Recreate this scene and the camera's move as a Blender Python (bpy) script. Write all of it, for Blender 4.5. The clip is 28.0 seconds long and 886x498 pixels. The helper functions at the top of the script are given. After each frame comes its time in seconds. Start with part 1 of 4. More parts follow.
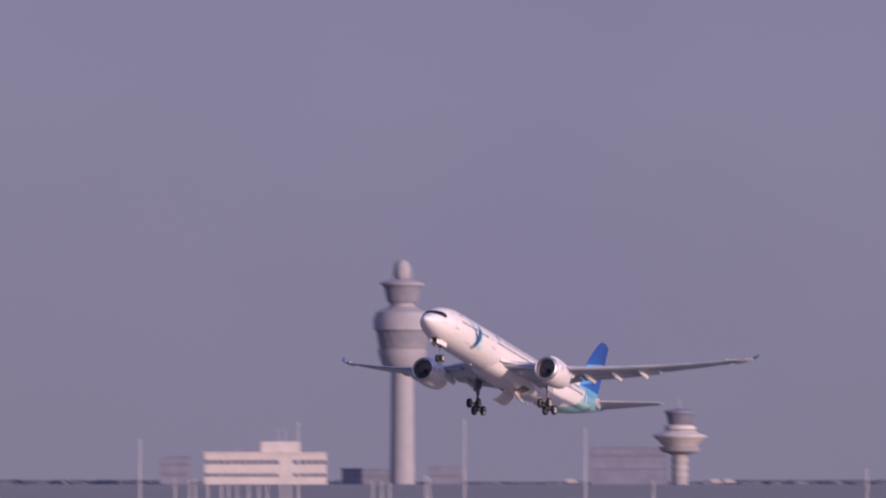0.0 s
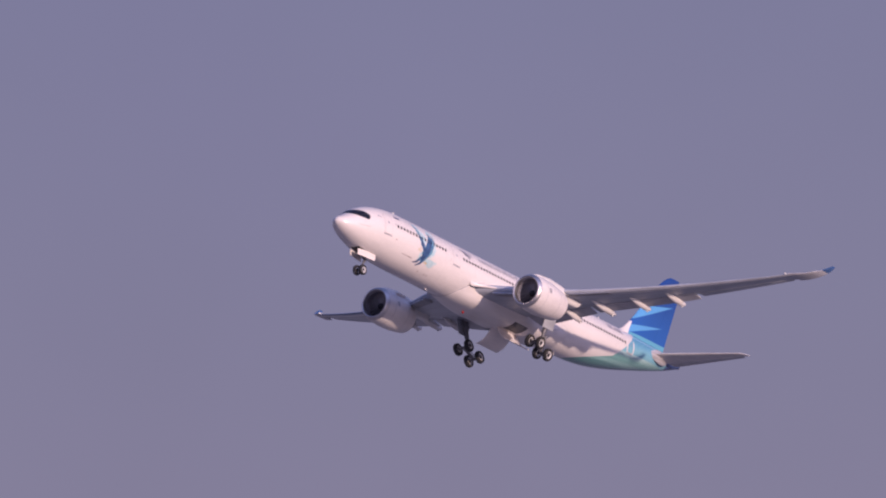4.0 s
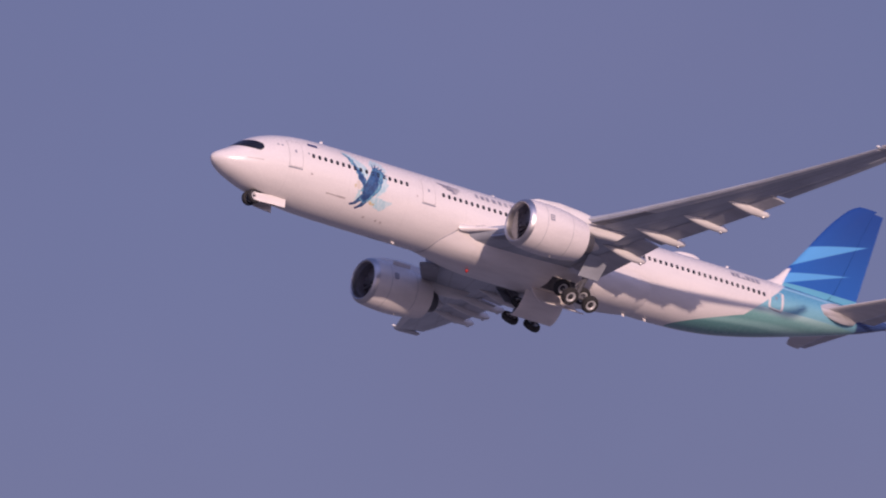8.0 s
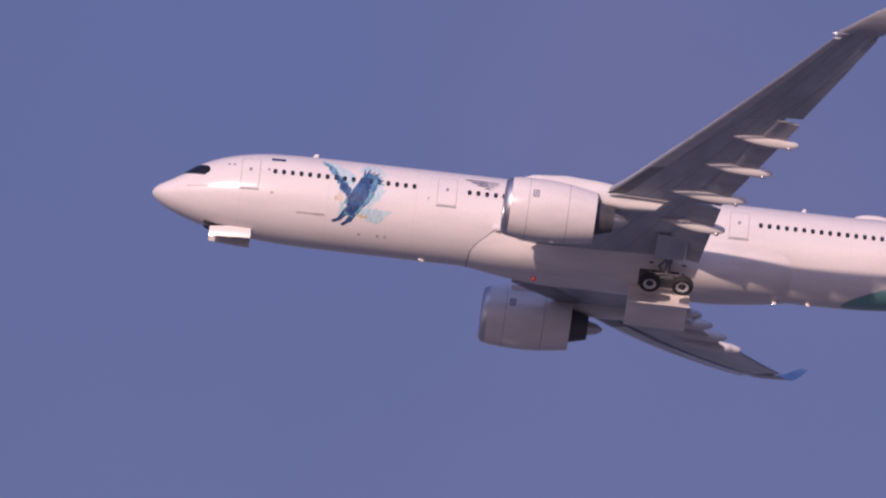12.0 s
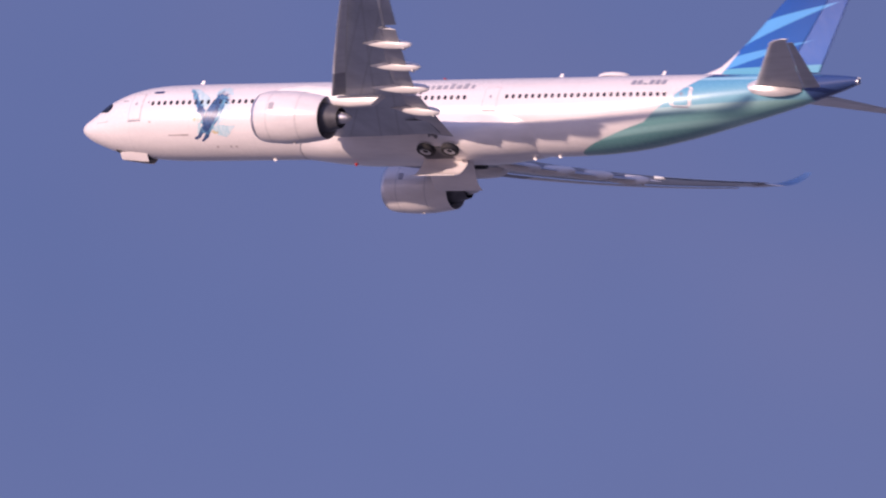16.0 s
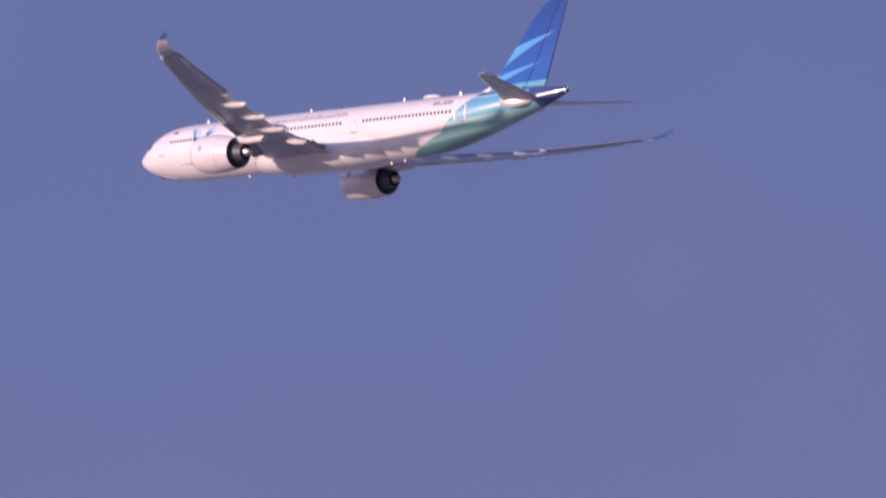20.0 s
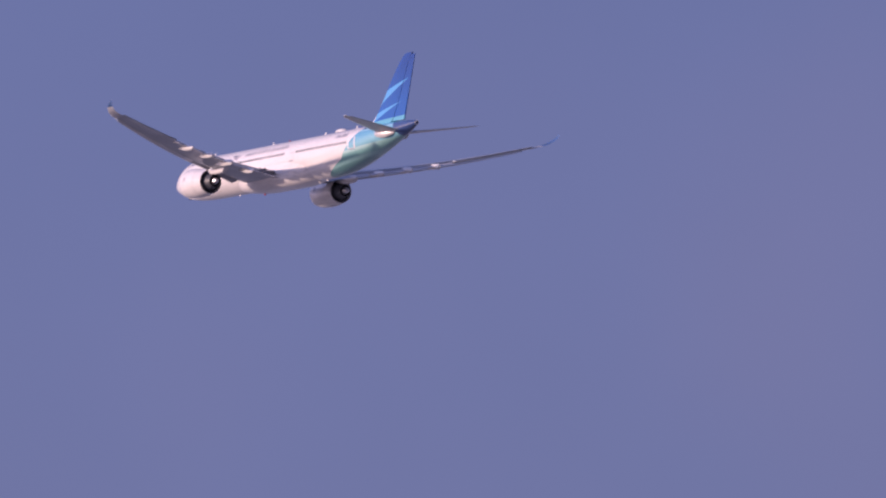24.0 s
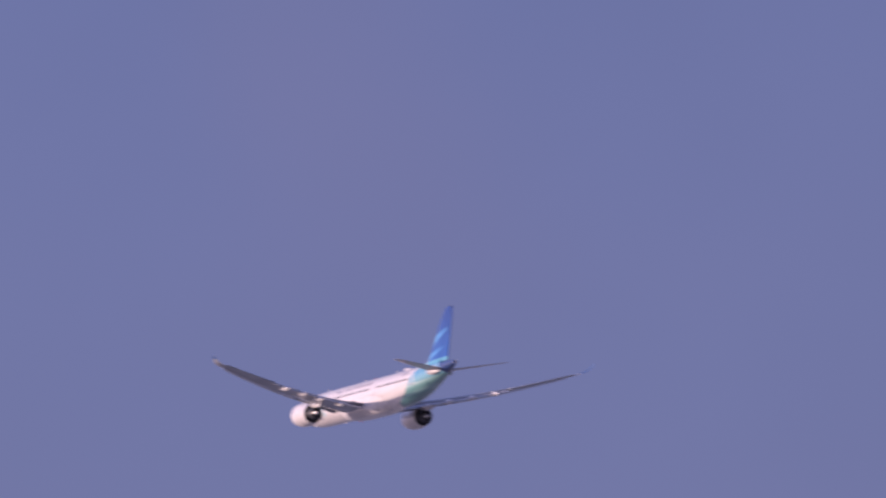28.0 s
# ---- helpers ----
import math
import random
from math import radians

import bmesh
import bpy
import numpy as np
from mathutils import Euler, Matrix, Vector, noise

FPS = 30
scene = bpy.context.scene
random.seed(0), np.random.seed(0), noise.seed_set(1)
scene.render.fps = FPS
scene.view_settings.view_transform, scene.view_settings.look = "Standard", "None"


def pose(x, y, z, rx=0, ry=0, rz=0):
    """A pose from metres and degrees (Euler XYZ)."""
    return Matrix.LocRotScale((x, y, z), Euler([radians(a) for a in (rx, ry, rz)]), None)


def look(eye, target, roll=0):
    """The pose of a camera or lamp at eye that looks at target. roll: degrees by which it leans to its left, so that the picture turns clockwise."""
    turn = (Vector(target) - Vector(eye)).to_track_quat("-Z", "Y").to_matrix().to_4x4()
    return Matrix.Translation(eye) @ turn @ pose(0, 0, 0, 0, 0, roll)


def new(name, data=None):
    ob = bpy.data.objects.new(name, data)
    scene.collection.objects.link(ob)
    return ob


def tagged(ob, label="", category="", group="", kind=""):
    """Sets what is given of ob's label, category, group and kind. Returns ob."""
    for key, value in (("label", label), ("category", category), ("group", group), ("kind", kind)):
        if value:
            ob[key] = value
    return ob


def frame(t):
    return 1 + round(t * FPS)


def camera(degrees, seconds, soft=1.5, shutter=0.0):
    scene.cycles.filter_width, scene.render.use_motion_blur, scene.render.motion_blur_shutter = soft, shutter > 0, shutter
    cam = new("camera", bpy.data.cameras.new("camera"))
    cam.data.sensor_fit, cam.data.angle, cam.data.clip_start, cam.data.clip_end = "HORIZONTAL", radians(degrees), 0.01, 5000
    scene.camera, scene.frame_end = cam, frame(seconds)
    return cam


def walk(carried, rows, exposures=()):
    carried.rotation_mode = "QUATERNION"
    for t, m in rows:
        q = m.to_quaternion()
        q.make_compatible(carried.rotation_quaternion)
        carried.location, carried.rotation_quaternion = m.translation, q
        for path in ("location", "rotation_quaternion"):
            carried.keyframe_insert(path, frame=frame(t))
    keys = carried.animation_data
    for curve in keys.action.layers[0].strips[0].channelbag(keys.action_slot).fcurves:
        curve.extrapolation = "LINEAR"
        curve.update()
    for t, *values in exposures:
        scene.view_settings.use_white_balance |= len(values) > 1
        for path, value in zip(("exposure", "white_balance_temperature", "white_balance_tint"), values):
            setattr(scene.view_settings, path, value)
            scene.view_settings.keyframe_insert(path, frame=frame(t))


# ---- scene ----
import itertools

# The camera stands in a field beside a runway and pans after an airliner that takes off. Metres; the aircraft flies towards -x.
EYE = (0.0, 0.0, 2.0)
LENS = 5.2
AIM = [  # seconds, azimuth from +y towards +x, elevation, lean of the tripod head
    (0, 66.361, 1.355, -0.00),
    (0.5, 65.533, 1.714, -0.10),
    (1, 64.656, 1.884, -0.21),
    (1.5, 63.702, 2.007, -0.33),
    (2, 62.530, 2.185, -0.48),
    (2.5, 61.335, 2.668, -0.63),
    (3, 60.079, 3.064, -0.80),
    (3.5, 58.707, 3.528, -0.98),
    (4, 57.211, 4.060, -1.16),
    (4.5, 55.583, 4.661, -1.34),
    (5, 53.872, 5.150, -1.54),
    (5.5, 52.064, 5.984, -1.76),
    (6, 49.879, 6.790, -2.03),
    (6.5, 47.693, 7.794, -2.29),
    (7, 45.264, 8.812, -2.57),
    (7.5, 42.425, 9.821, -2.90),
    (8, 39.204, 10.901, -3.26),
    (8.5, 35.960, 12.151, -3.61),
    (9, 32.368, 13.399, -3.99),
    (9.5, 28.659, 14.588, -4.37),
    (10, 24.619, 15.695, -4.75),
    (10.5, 20.312, 16.823, -5.14),
    (11, 16.185, 17.860, -5.48),
    (11.5, 11.402, 18.881, -5.85),
    (12, 6.362, 19.807, -6.18),
    (12.5, 1.662, 20.246, -6.45),
    (13, -3.011, 20.821, -6.61),
    (13.5, -7.609, 21.242, -6.77),
    (14, -12.071, 21.516, -6.92),
    (14.5, -16.349, 21.656, -7.08),
    (15, -20.564, 21.584, -7.13),
    (15.5, -24.208, 21.588, -7.14),
    (16, -27.820, 21.270, -7.12),
    (16.5, -30.944, 21.148, -7.08),
    (17, -34.057, 20.884, -7.02),
    (17.5, -37.395, 20.625, -6.93),
    (18, -40.178, 20.331, -6.84),
    (18.5, -42.518, 20.206, -6.76),
    (19, -44.745, 19.940, -6.66),
    (19.5, -46.975, 19.250, -6.56),
    (20, -49.012, 19.133, -6.45),
    (20.5, -50.928, 19.084, -6.34),
    (21, -52.332, 18.854, -6.26),
    (21.5, -53.656, 18.403, -6.18),
    (22, -55.115, 18.128, -6.09),
    (22.5, -56.462, 17.861, -6.01),
    (23, -57.709, 17.602, -5.92),
    (23.5, -58.863, 17.350, -5.83),
    (24, -60.214, 16.954, -5.73),
    (24.5, -61.222, 16.690, -5.66),
    (25, -62.008, 16.628, -5.60),
    (25.5, -62.899, 16.595, -5.53),
    (26, -63.763, 16.585, -5.46),
    (26.5, -64.481, 16.595, -5.40),
    (27, -65.022, 16.604, -5.36),
    (27.5, -65.709, 16.652, -5.30),
    (28, -66.970, 16.631, -5.19),
]


def aim(azimuth, elevation, lean):
    return pose(*EYE, 90 + elevation, 0, -azimuth) @ pose(0, 0, 0, 0, 0, lean)


cam = camera(LENS, 28.0, soft=2.0, shutter=0.55)
# the camera stops down a little while the lit hull fills the view
walk(cam, [(t, aim(*row)) for t, *row in AIM], [(0, 0.0), (4, -0.06), (7, -0.22), (9, -0.28), (12, -0.30), (14.5, 0.03), (16, 0.16), (28, 0.14)])

# ---- light ----
SUN_AZ, SUN_EL = 200.2, 12.6          # azimuth from +y towards +x


def bearing(azimuth, dist, z=0.0):
    a = radians(azimuth)
    return Vector((math.sin(a) * dist, math.cos(a) * dist, z))


sun = new("sun", bpy.data.lights.new("sun", "SUN"))
sun.data.energy, sun.data.angle, sun.data.color = 4.0, radians(0.9), (1.0, 0.72, 0.63)
sun.matrix_world = look(bearing(SUN_AZ, 1000, 1000 * math.tan(radians(SUN_EL))), (0, 0, 0))

world = bpy.data.worlds.new("sky")
scene.world = world
world.use_nodes = True


def sky_nodes(tree):
    n, l = tree.nodes, tree.links
    n.clear()
    out, back = n.new("ShaderNodeOutputWorld"), n.new("ShaderNodeBackground")
    sky = n.new("ShaderNodeTexSky")
    sky.sky_type, sky.sun_disc = "NISHITA", False
    sky.sun_elevation, sky.sun_rotation = radians(SUN_EL), radians(SUN_AZ)
    sky.dust_density, sky.ozone_density = 2.0, 3.0
    dim = n.new("ShaderNodeMix")
    dim.data_type, dim.blend_type = "RGBA", "MULTIPLY"
    dim.inputs[0].default_value = 1.0
    dim.inputs[7].default_value = (0.06, 0.06, 0.06, 1)
    # morning haze: violet-grey near the ground, clearer blue above
    coord, split, ramp = n.new("ShaderNodeTexCoord"), n.new("ShaderNodeSeparateXYZ"), n.new("ShaderNodeValToRGB")
    stops = [(0.0, (0.240, 0.215, 0.325)), (0.04, (0.246, 0.224, 0.348)), (0.10, (0.217, 0.208, 0.352)), (0.19, (0.175, 0.188, 0.362)),
             (0.29, (0.156, 0.180, 0.382)), (0.37, (0.128, 0.163, 0.378)), (0.6, (0.11, 0.15, 0.37)), (1.0, (0.09, 0.13, 0.35))]
    r = ramp.color_ramp
    while len(r.elements) < len(stops):
        r.elements.new(0.5)
    for e, (at, c) in zip(r.elements, stops):
        e.position, e.color = at, (*c, 1)
    blot = n.new("ShaderNodeTexNoise")
    blot.inputs["Scale"].default_value, blot.inputs["Detail"].default_value = 22.0, 3.0
    soft = n.new("ShaderNodeMapRange")
    soft.inputs[3].default_value, soft.inputs[4].default_value = 0.94, 1.06
    veil = n.new("ShaderNodeMix")
    veil.data_type, veil.blend_type = "RGBA", "MULTIPLY"
    veil.inputs[0].default_value = 1.0
    mix = n.new("ShaderNodeMix")
    mix.data_type = "RGBA"
    mix.inputs[0].default_value = 0.92
    l.new(coord.outputs["Generated"], split.inputs[0])
    l.new(split.outputs["Z"], ramp.inputs[0])
    l.new(coord.outputs["Generated"], blot.inputs["Vector"])
    l.new(blot.outputs["Fac"], soft.inputs[0])
    # broad paler, rosier drifts in the haze
    drift, drift_edge, rosy = n.new("ShaderNodeTexNoise"), n.new("ShaderNodeMapRange"), n.new("ShaderNodeMix")
    drift.inputs["Scale"].default_value, drift.inputs["Detail"].default_value = 13.0, 2.0
    drift_edge.interpolation_type = "SMOOTHSTEP"
    drift_edge.inputs[1].default_value, drift_edge.inputs[2].default_value, drift_edge.inputs[4].default_value = 0.45, 0.75, 0.28
    rosy.data_type = "RGBA"
    rosy.inputs[7].default_value = (0.215, 0.195, 0.355, 1)
    l.new(coord.outputs["Generated"], drift.inputs["Vector"])
    l.new(drift.outputs["Fac"], drift_edge.inputs[0])
    l.new(drift_edge.outputs[0], rosy.inputs[0])
    l.new(ramp.outputs[0], rosy.inputs[6])
    l.new(rosy.outputs[2], veil.inputs[6])
    l.new(soft.outputs[0], veil.inputs[7])
    l.new(sky.outputs[0], dim.inputs[6])
    l.new(dim.outputs[2], mix.inputs[6])
    # the haze glows round the low sun
    toward = n.new("ShaderNodeVectorMath")
    toward.operation = "DOT_PRODUCT"
    toward.inputs[1].default_value = bearing(SUN_AZ, math.cos(radians(SUN_EL)), math.sin(radians(SUN_EL)))
    glow = n.new("ShaderNodeValToRGB")
    glow.color_ramp.interpolation = "EASE"
    glow.color_ramp.elements[0].position, glow.color_ramp.elements[0].color = 0.02, (1, 1, 1, 1)
    glow.color_ramp.elements[1].position, glow.color_ramp.elements[1].color = 1.0, (4.6, 3.7, 3.0, 1)
    halo = n.new("ShaderNodeMix")
    halo.data_type, halo.blend_type = "RGBA", "MULTIPLY"
    halo.inputs[0].default_value = 1.0
    l.new(coord.outputs["Generated"], toward.inputs[0])
    l.new(toward.outputs["Value"], glow.inputs[0])
    # the haze is paler on the side of the runway
    turn, unit, side, sided = n.new("ShaderNodeMath"), n.new("ShaderNodeMapRange"), n.new("ShaderNodeValToRGB"), n.new("ShaderNodeMix")
    turn.operation = "ARCTAN2"
    unit.inputs[1].default_value, unit.inputs[2].default_value = -math.pi, math.pi
    pale = [(-120, (1.0, 1.0, 1.0)), (-67, (0.985, 0.945, 0.94)), (-40, (0.93, 0.92, 0.935)), (-28, (0.92, 0.92, 0.93)), (-20, (0.99, 0.96, 0.955)), (-10, (1.03, 1.01, 1.02)), (6, (1.20, 1.14, 1.15)),
            (18, (1.24, 1.17, 1.18)), (32, (1.19, 1.18, 1.19)), (42, (1.14, 1.14, 1.14)), (54, (1.03, 1.02, 1.02)), (66, (1.0, 1.0, 1.0)), (120, (1.0, 1.0, 1.0))]
    while len(side.color_ramp.elements) < len(pale):
        side.color_ramp.elements.new(0.5)
    for e, (at, c) in zip(side.color_ramp.elements, pale):
        e.position, e.color = (at + 180) / 360, (*c, 1)
    sided.data_type, sided.blend_type = "RGBA", "MULTIPLY"
    sided.inputs[0].default_value = 1.0
    l.new(split.outputs["X"], turn.inputs[0])
    l.new(split.outputs["Y"], turn.inputs[1])
    l.new(turn.outputs[0], unit.inputs[0])
    l.new(unit.outputs[0], side.inputs[0])
    l.new(veil.outputs[2], sided.inputs[6])
    l.new(side.outputs[0], sided.inputs[7])
    l.new(sided.outputs[2], halo.inputs[6])
    l.new(glow.outputs[0], halo.inputs[7])
    l.new(halo.outputs[2], mix.inputs[7])
    l.new(mix.outputs[2], back.inputs["Color"])
    back.inputs["Strength"].default_value = 1.0
    l.new(back.outputs[0], out.inputs[0])


sky_nodes(world.node_tree)


# ---- materials ----
class Nodes:
    """Small builder of node materials on object coordinates."""

    def __init__(self, name):
        self.mat = bpy.data.materials.new(name)
        self.mat.use_nodes = True
        self.t = self.mat.node_tree
        self.bsdf = self.t.nodes["Principled BSDF"]
        self.coord = self.t.nodes.new("ShaderNodeTexCoord").outputs["Object"]
        self.axes = None

    def put(self, value, socket):
        if isinstance(value, (int, float)):
            socket.default_value = value
        elif isinstance(value, tuple):
            socket.default_value = (*value, 1) if len(value) == 3 and len(socket.default_value) == 4 else value
        else:
            self.t.links.new(value, socket)

    def xyz(self):
        if self.axes is None:
            s = self.t.nodes.new("ShaderNodeSeparateXYZ")
            self.t.links.new(self.coord, s.inputs[0])
            self.axes = s.outputs
        return self.axes[0], self.axes[1], self.axes[2]

    def m(self, op, a, b=0.0, c=0.0):
        n = self.t.nodes.new("ShaderNodeMath")
        n.operation = op
        for v, s in zip((a, b, c), n.inputs):
            self.put(v, s)
        return n.outputs[0]

    def step(self, v, a, b):
        n = self.t.nodes.new("ShaderNodeMapRange")
        n.interpolation_type = "SMOOTHSTEP"
        self.put(v, n.inputs[0])
        n.inputs[1].default_value, n.inputs[2].default_value = a, b
        return n.outputs[0]

    def mix(self, f, a, b, how="MIX"):
        n = self.t.nodes.new("ShaderNodeMix")
        n.data_type, n.blend_type = "RGBA", how
        self.put(f, n.inputs[0]), self.put(a, n.inputs[6]), self.put(b, n.inputs[7])
        return n.outputs[2]

    def noise(self, scale, detail=4.0, stretch=(1, 1, 1)):
        v = self.coord
        if stretch != (1, 1, 1):
            mp = self.t.nodes.new("ShaderNodeMapping")
            mp.inputs["Scale"].default_value = stretch
            self.t.links.new(v, mp.inputs[0])
            v = mp.outputs[0]
        n = self.t.nodes.new("ShaderNodeTexNoise")
        n.inputs["Scale"].default_value, n.inputs["Detail"].default_value = scale, detail
        self.t.links.new(v, n.inputs["Vector"])
        return n.outputs["Fac"]

    def bump(self, height, strength, distance):
        n = self.t.nodes.new("ShaderNodeBump")
        n.inputs["Strength"].default_value, n.inputs["Distance"].default_value = strength, distance
        self.put(height, n.inputs["Height"])
        self.t.links.new(n.outputs[0], self.bsdf.inputs["Normal"])

    def end(self, colour, rough=0.4, metal=0.0, coat=0.0):
        self.put(colour, self.bsdf.inputs["Base Color"])
        self.put(rough, self.bsdf.inputs["Roughness"])
        self.put(metal, self.bsdf.inputs["Metallic"])
        self.put(coat, self.bsdf.inputs["Coat Weight"])
        return self.mat


def painted(name, colour, rough=0.32, grime=0.12, coat=0.3, metal=0.0, streak=(0.25, 1, 1)):
    """Aircraft paint or metal: streaks along the airflow, fine mottling, faint waviness of the skin."""
    k = Nodes(name)
    g = k.noise(1.6, 6, streak)
    f = k.noise(14.0, 3)
    dirt = tuple(c * (1 - grime) for c in colour)
    c = k.mix(k.step(g, 0.35, 0.75), colour, dirt)
    c = k.mix(k.step(f, 0.55, 0.8), c, tuple(x * 0.96 for x in colour))
    k.bump(k.noise(0.9, 2), 0.06, 0.05)
    return k.end(c, k.m("MULTIPLY_ADD", f, 0.12, rough - 0.06), metal, coat)


def plain(name, colour, rough=0.6, metal=0.0, spread=0.2, scale=3.0, relief=0.02):
    k = Nodes(name)
    n = k.noise(scale, 6)
    f = k.noise(scale * 9, 3)
    c = k.mix(k.step(n, 0.3, 0.7), colour, tuple(x * (1 - spread) for x in colour))
    c = k.mix(k.step(f, 0.5, 0.8), c, tuple(x * (1 - spread * 0.6) for x in colour))
    k.bump(f, 0.3, relief)
    return k.end(c, rough, metal)


WHITE = (0.79, 0.737, 0.712)


def fuselage_paint():
    """White hull; teal and green tail section behind a slanted edge, with thin white sweeps; dark tail cone."""
    k = Nodes("hull_paint")
    x, y, z = k.xyz()
    s = k.m("SUBTRACT", 30.0, x)
    g = k.noise(1.3, 6, (0.2, 1, 1))
    fine = k.noise(12.0, 3)
    white = k.mix(k.step(g, 0.35, 0.75), WHITE, (0.735, 0.69, 0.67))
    # slanted edge of the tail colour
    edge = k.m("MULTIPLY_ADD", z, 1.25, 49.45)
    flare = k.m("MAXIMUM", k.m("SUBTRACT", -1.2, z), 0.0)
    edge = k.m("SUBTRACT", edge, k.m("MULTIPLY", flare, 2.1))
    tail = k.step(k.m("SUBTRACT", s, edge), -0.06, 0.06)
    # height of the sweep between the green belly and the teal upper part
    sweep = k.m("MULTIPLY_ADD", k.m("SUBTRACT", s, 47.5), 0.10, -0.50)
    above = k.m("SUBTRACT", z, sweep)
    green = k.mix(k.step(z, -2.6, 0.6), (0.135, 0.32, 0.31), (0.25, 0.50, 0.47))
    teal = k.mix(k.step(above, 0.1, 1.7), (0.22, 0.49, 0.58), (0.12, 0.36, 0.52))
    c = k.mix(k.step(above, -0.04, 0.04), green, teal)
    thin = k.m("MULTIPLY", k.step(above, -0.55, -0.05), k.m("SUBTRACT", 1.0, k.step(above, 0.0, 0.10)))
    thin = k.m("MULTIPLY", thin, k.m("SUBTRACT", 1.0, k.step(s, 51.0, 60.0)))
    c = k.mix(k.m("MULTIPLY", thin, 0.85), c, (0.52, 0.72, 0.71))
    crown = k.m("MULTIPLY_ADD", k.m("SUBTRACT", s, 51.0), 0.03, 1.88)
    rim = k.m("SUBTRACT", z, crown)
    stripe = k.m("MULTIPLY", k.step(rim, -0.12, 0.02), k.m("SUBTRACT", 1.0, k.step(rim, 0.14, 0.24)))
    c = k.mix(k.m("MULTIPLY", stripe, 0.8), c, (0.36, 0.64, 0.76))
    navy = k.m("MULTIPLY", k.step(rim, 0.20, 0.28), k.m("SUBTRACT", 1.0, k.step(s, 53.0, 55.5)))
    c = k.mix(navy, c, (0.03, 0.07, 0.20))
    low = k.m("SUBTRACT", z, k.m("MULTIPLY_ADD", k.m("SUBTRACT", s, 44.0), 0.135, -2.15))
    band = k.m("MULTIPLY", k.step(low, -0.30, -0.10), k.m("SUBTRACT", 1.0, k.step(low, 0.0, 0.25)))
    c = k.mix(k.m("MULTIPLY", band, 0.7), c, (0.34, 0.60, 0.57))
    cone = k.step(k.m("ADD", s, k.m("MULTIPLY", z, 0.8)), 60.6, 61.0)
    c = k.mix(cone, c, (0.035, 0.07, 0.20))
    c = k.mix(tail, white, c)
    c = k.mix(k.step(fine, 0.55, 0.8), c, k.mix(0.96, (0, 0, 0), c))
    # skin joints between the barrel sections
    ring = k.m("ABSOLUTE", k.m("SUBTRACT", k.m("FRACT", k.m("DIVIDE", s, 5.3)), 0.5))
    joint = k.step(ring, 0.493, 0.499)
    c = k.mix(k.m("MULTIPLY", joint, 0.10), c, (0.25, 0.24, 0.25))
    k.bump(k.noise(0.8, 2), 0.05, 0.05)
    k.bsdf.inputs["Coat Roughness"].default_value = 0.07
    return k.end(c, k.m("MULTIPLY_ADD", fine, 0.10, 0.22), 0.0, 0.5)


def fin_paint(gloss=0.05, wave=0.05):
    """Deep blue fin with two pale blue wedges, white foot of the leading edge."""
    k = Nodes("fin_paint")
    x, y, z = k.xyz()
    s = k.m("SUBTRACT", 30.0, x)
    blue = k.mix(k.step(z, 3.0, 11.0), (0.020, 0.108, 0.39), (0.015, 0.058, 0.25))
    c = blue
    # two wedges that taper to a point towards the rudder: (s, z) and slope of the lower and the upper edge
    for s0, z0, low, s1, z1, high in ((54.9, 5.15, 0.4375, 56.4, 6.8, 0.235), (53.3, 3.1, 0.326, 54.6, 4.2, 0.188)):
        over = k.m("SUBTRACT", z, k.m("MULTIPLY_ADD", k.m("SUBTRACT", s, s0), low, z0))
        under = k.m("SUBTRACT", k.m("MULTIPLY_ADD", k.m("SUBTRACT", s, s1), high, z1), z)
        inside = k.m("MULTIPLY", k.step(over, -0.05, 0.05), k.step(under, -0.05, 0.05))
        c = k.mix(inside, c, (0.10, 0.34, 0.66))
    foot = k.step(k.m("SUBTRACT", k.m("MULTIPLY_ADD", z, 0.62, 51.1), s), -0.05, 0.05)
    foot = k.m("MULTIPLY", foot, k.m("SUBTRACT", 1.0, k.step(z, 4.3, 4.5)))
    base = k.m("SUBTRACT", 1.0, k.step(k.m("SUBTRACT", z, k.m("MULTIPLY", k.m("SUBTRACT", s, 52.0), 0.045)), 2.95, 3.05))
    c = k.mix(base, c, (0.12, 0.38, 0.52))
    c = k.mix(foot, c, WHITE)
    f = k.noise(10.0, 4)
    c = k.mix(k.step(f, 0.5, 0.8), c, k.mix(0.92, (0, 0, 0), c))
    k.bump(k.noise(0.8 if wave < 0.1 else 1.4, 3, (1, 1, 0.5)), wave, 0.05)
    return k.end(c, k.m("MULTIPLY_ADD", f, 0.03, gloss), 0.0, 0.0)


M_HULL, M_FIN = fuselage_paint(), fin_paint()
M_RUDDER = fin_paint(0.10, 0.12)
M_WHITE = painted("white_paint", WHITE)
M_NACELLE = painted("nacelle_paint", (0.77, 0.72, 0.70), 0.28, 0.10)


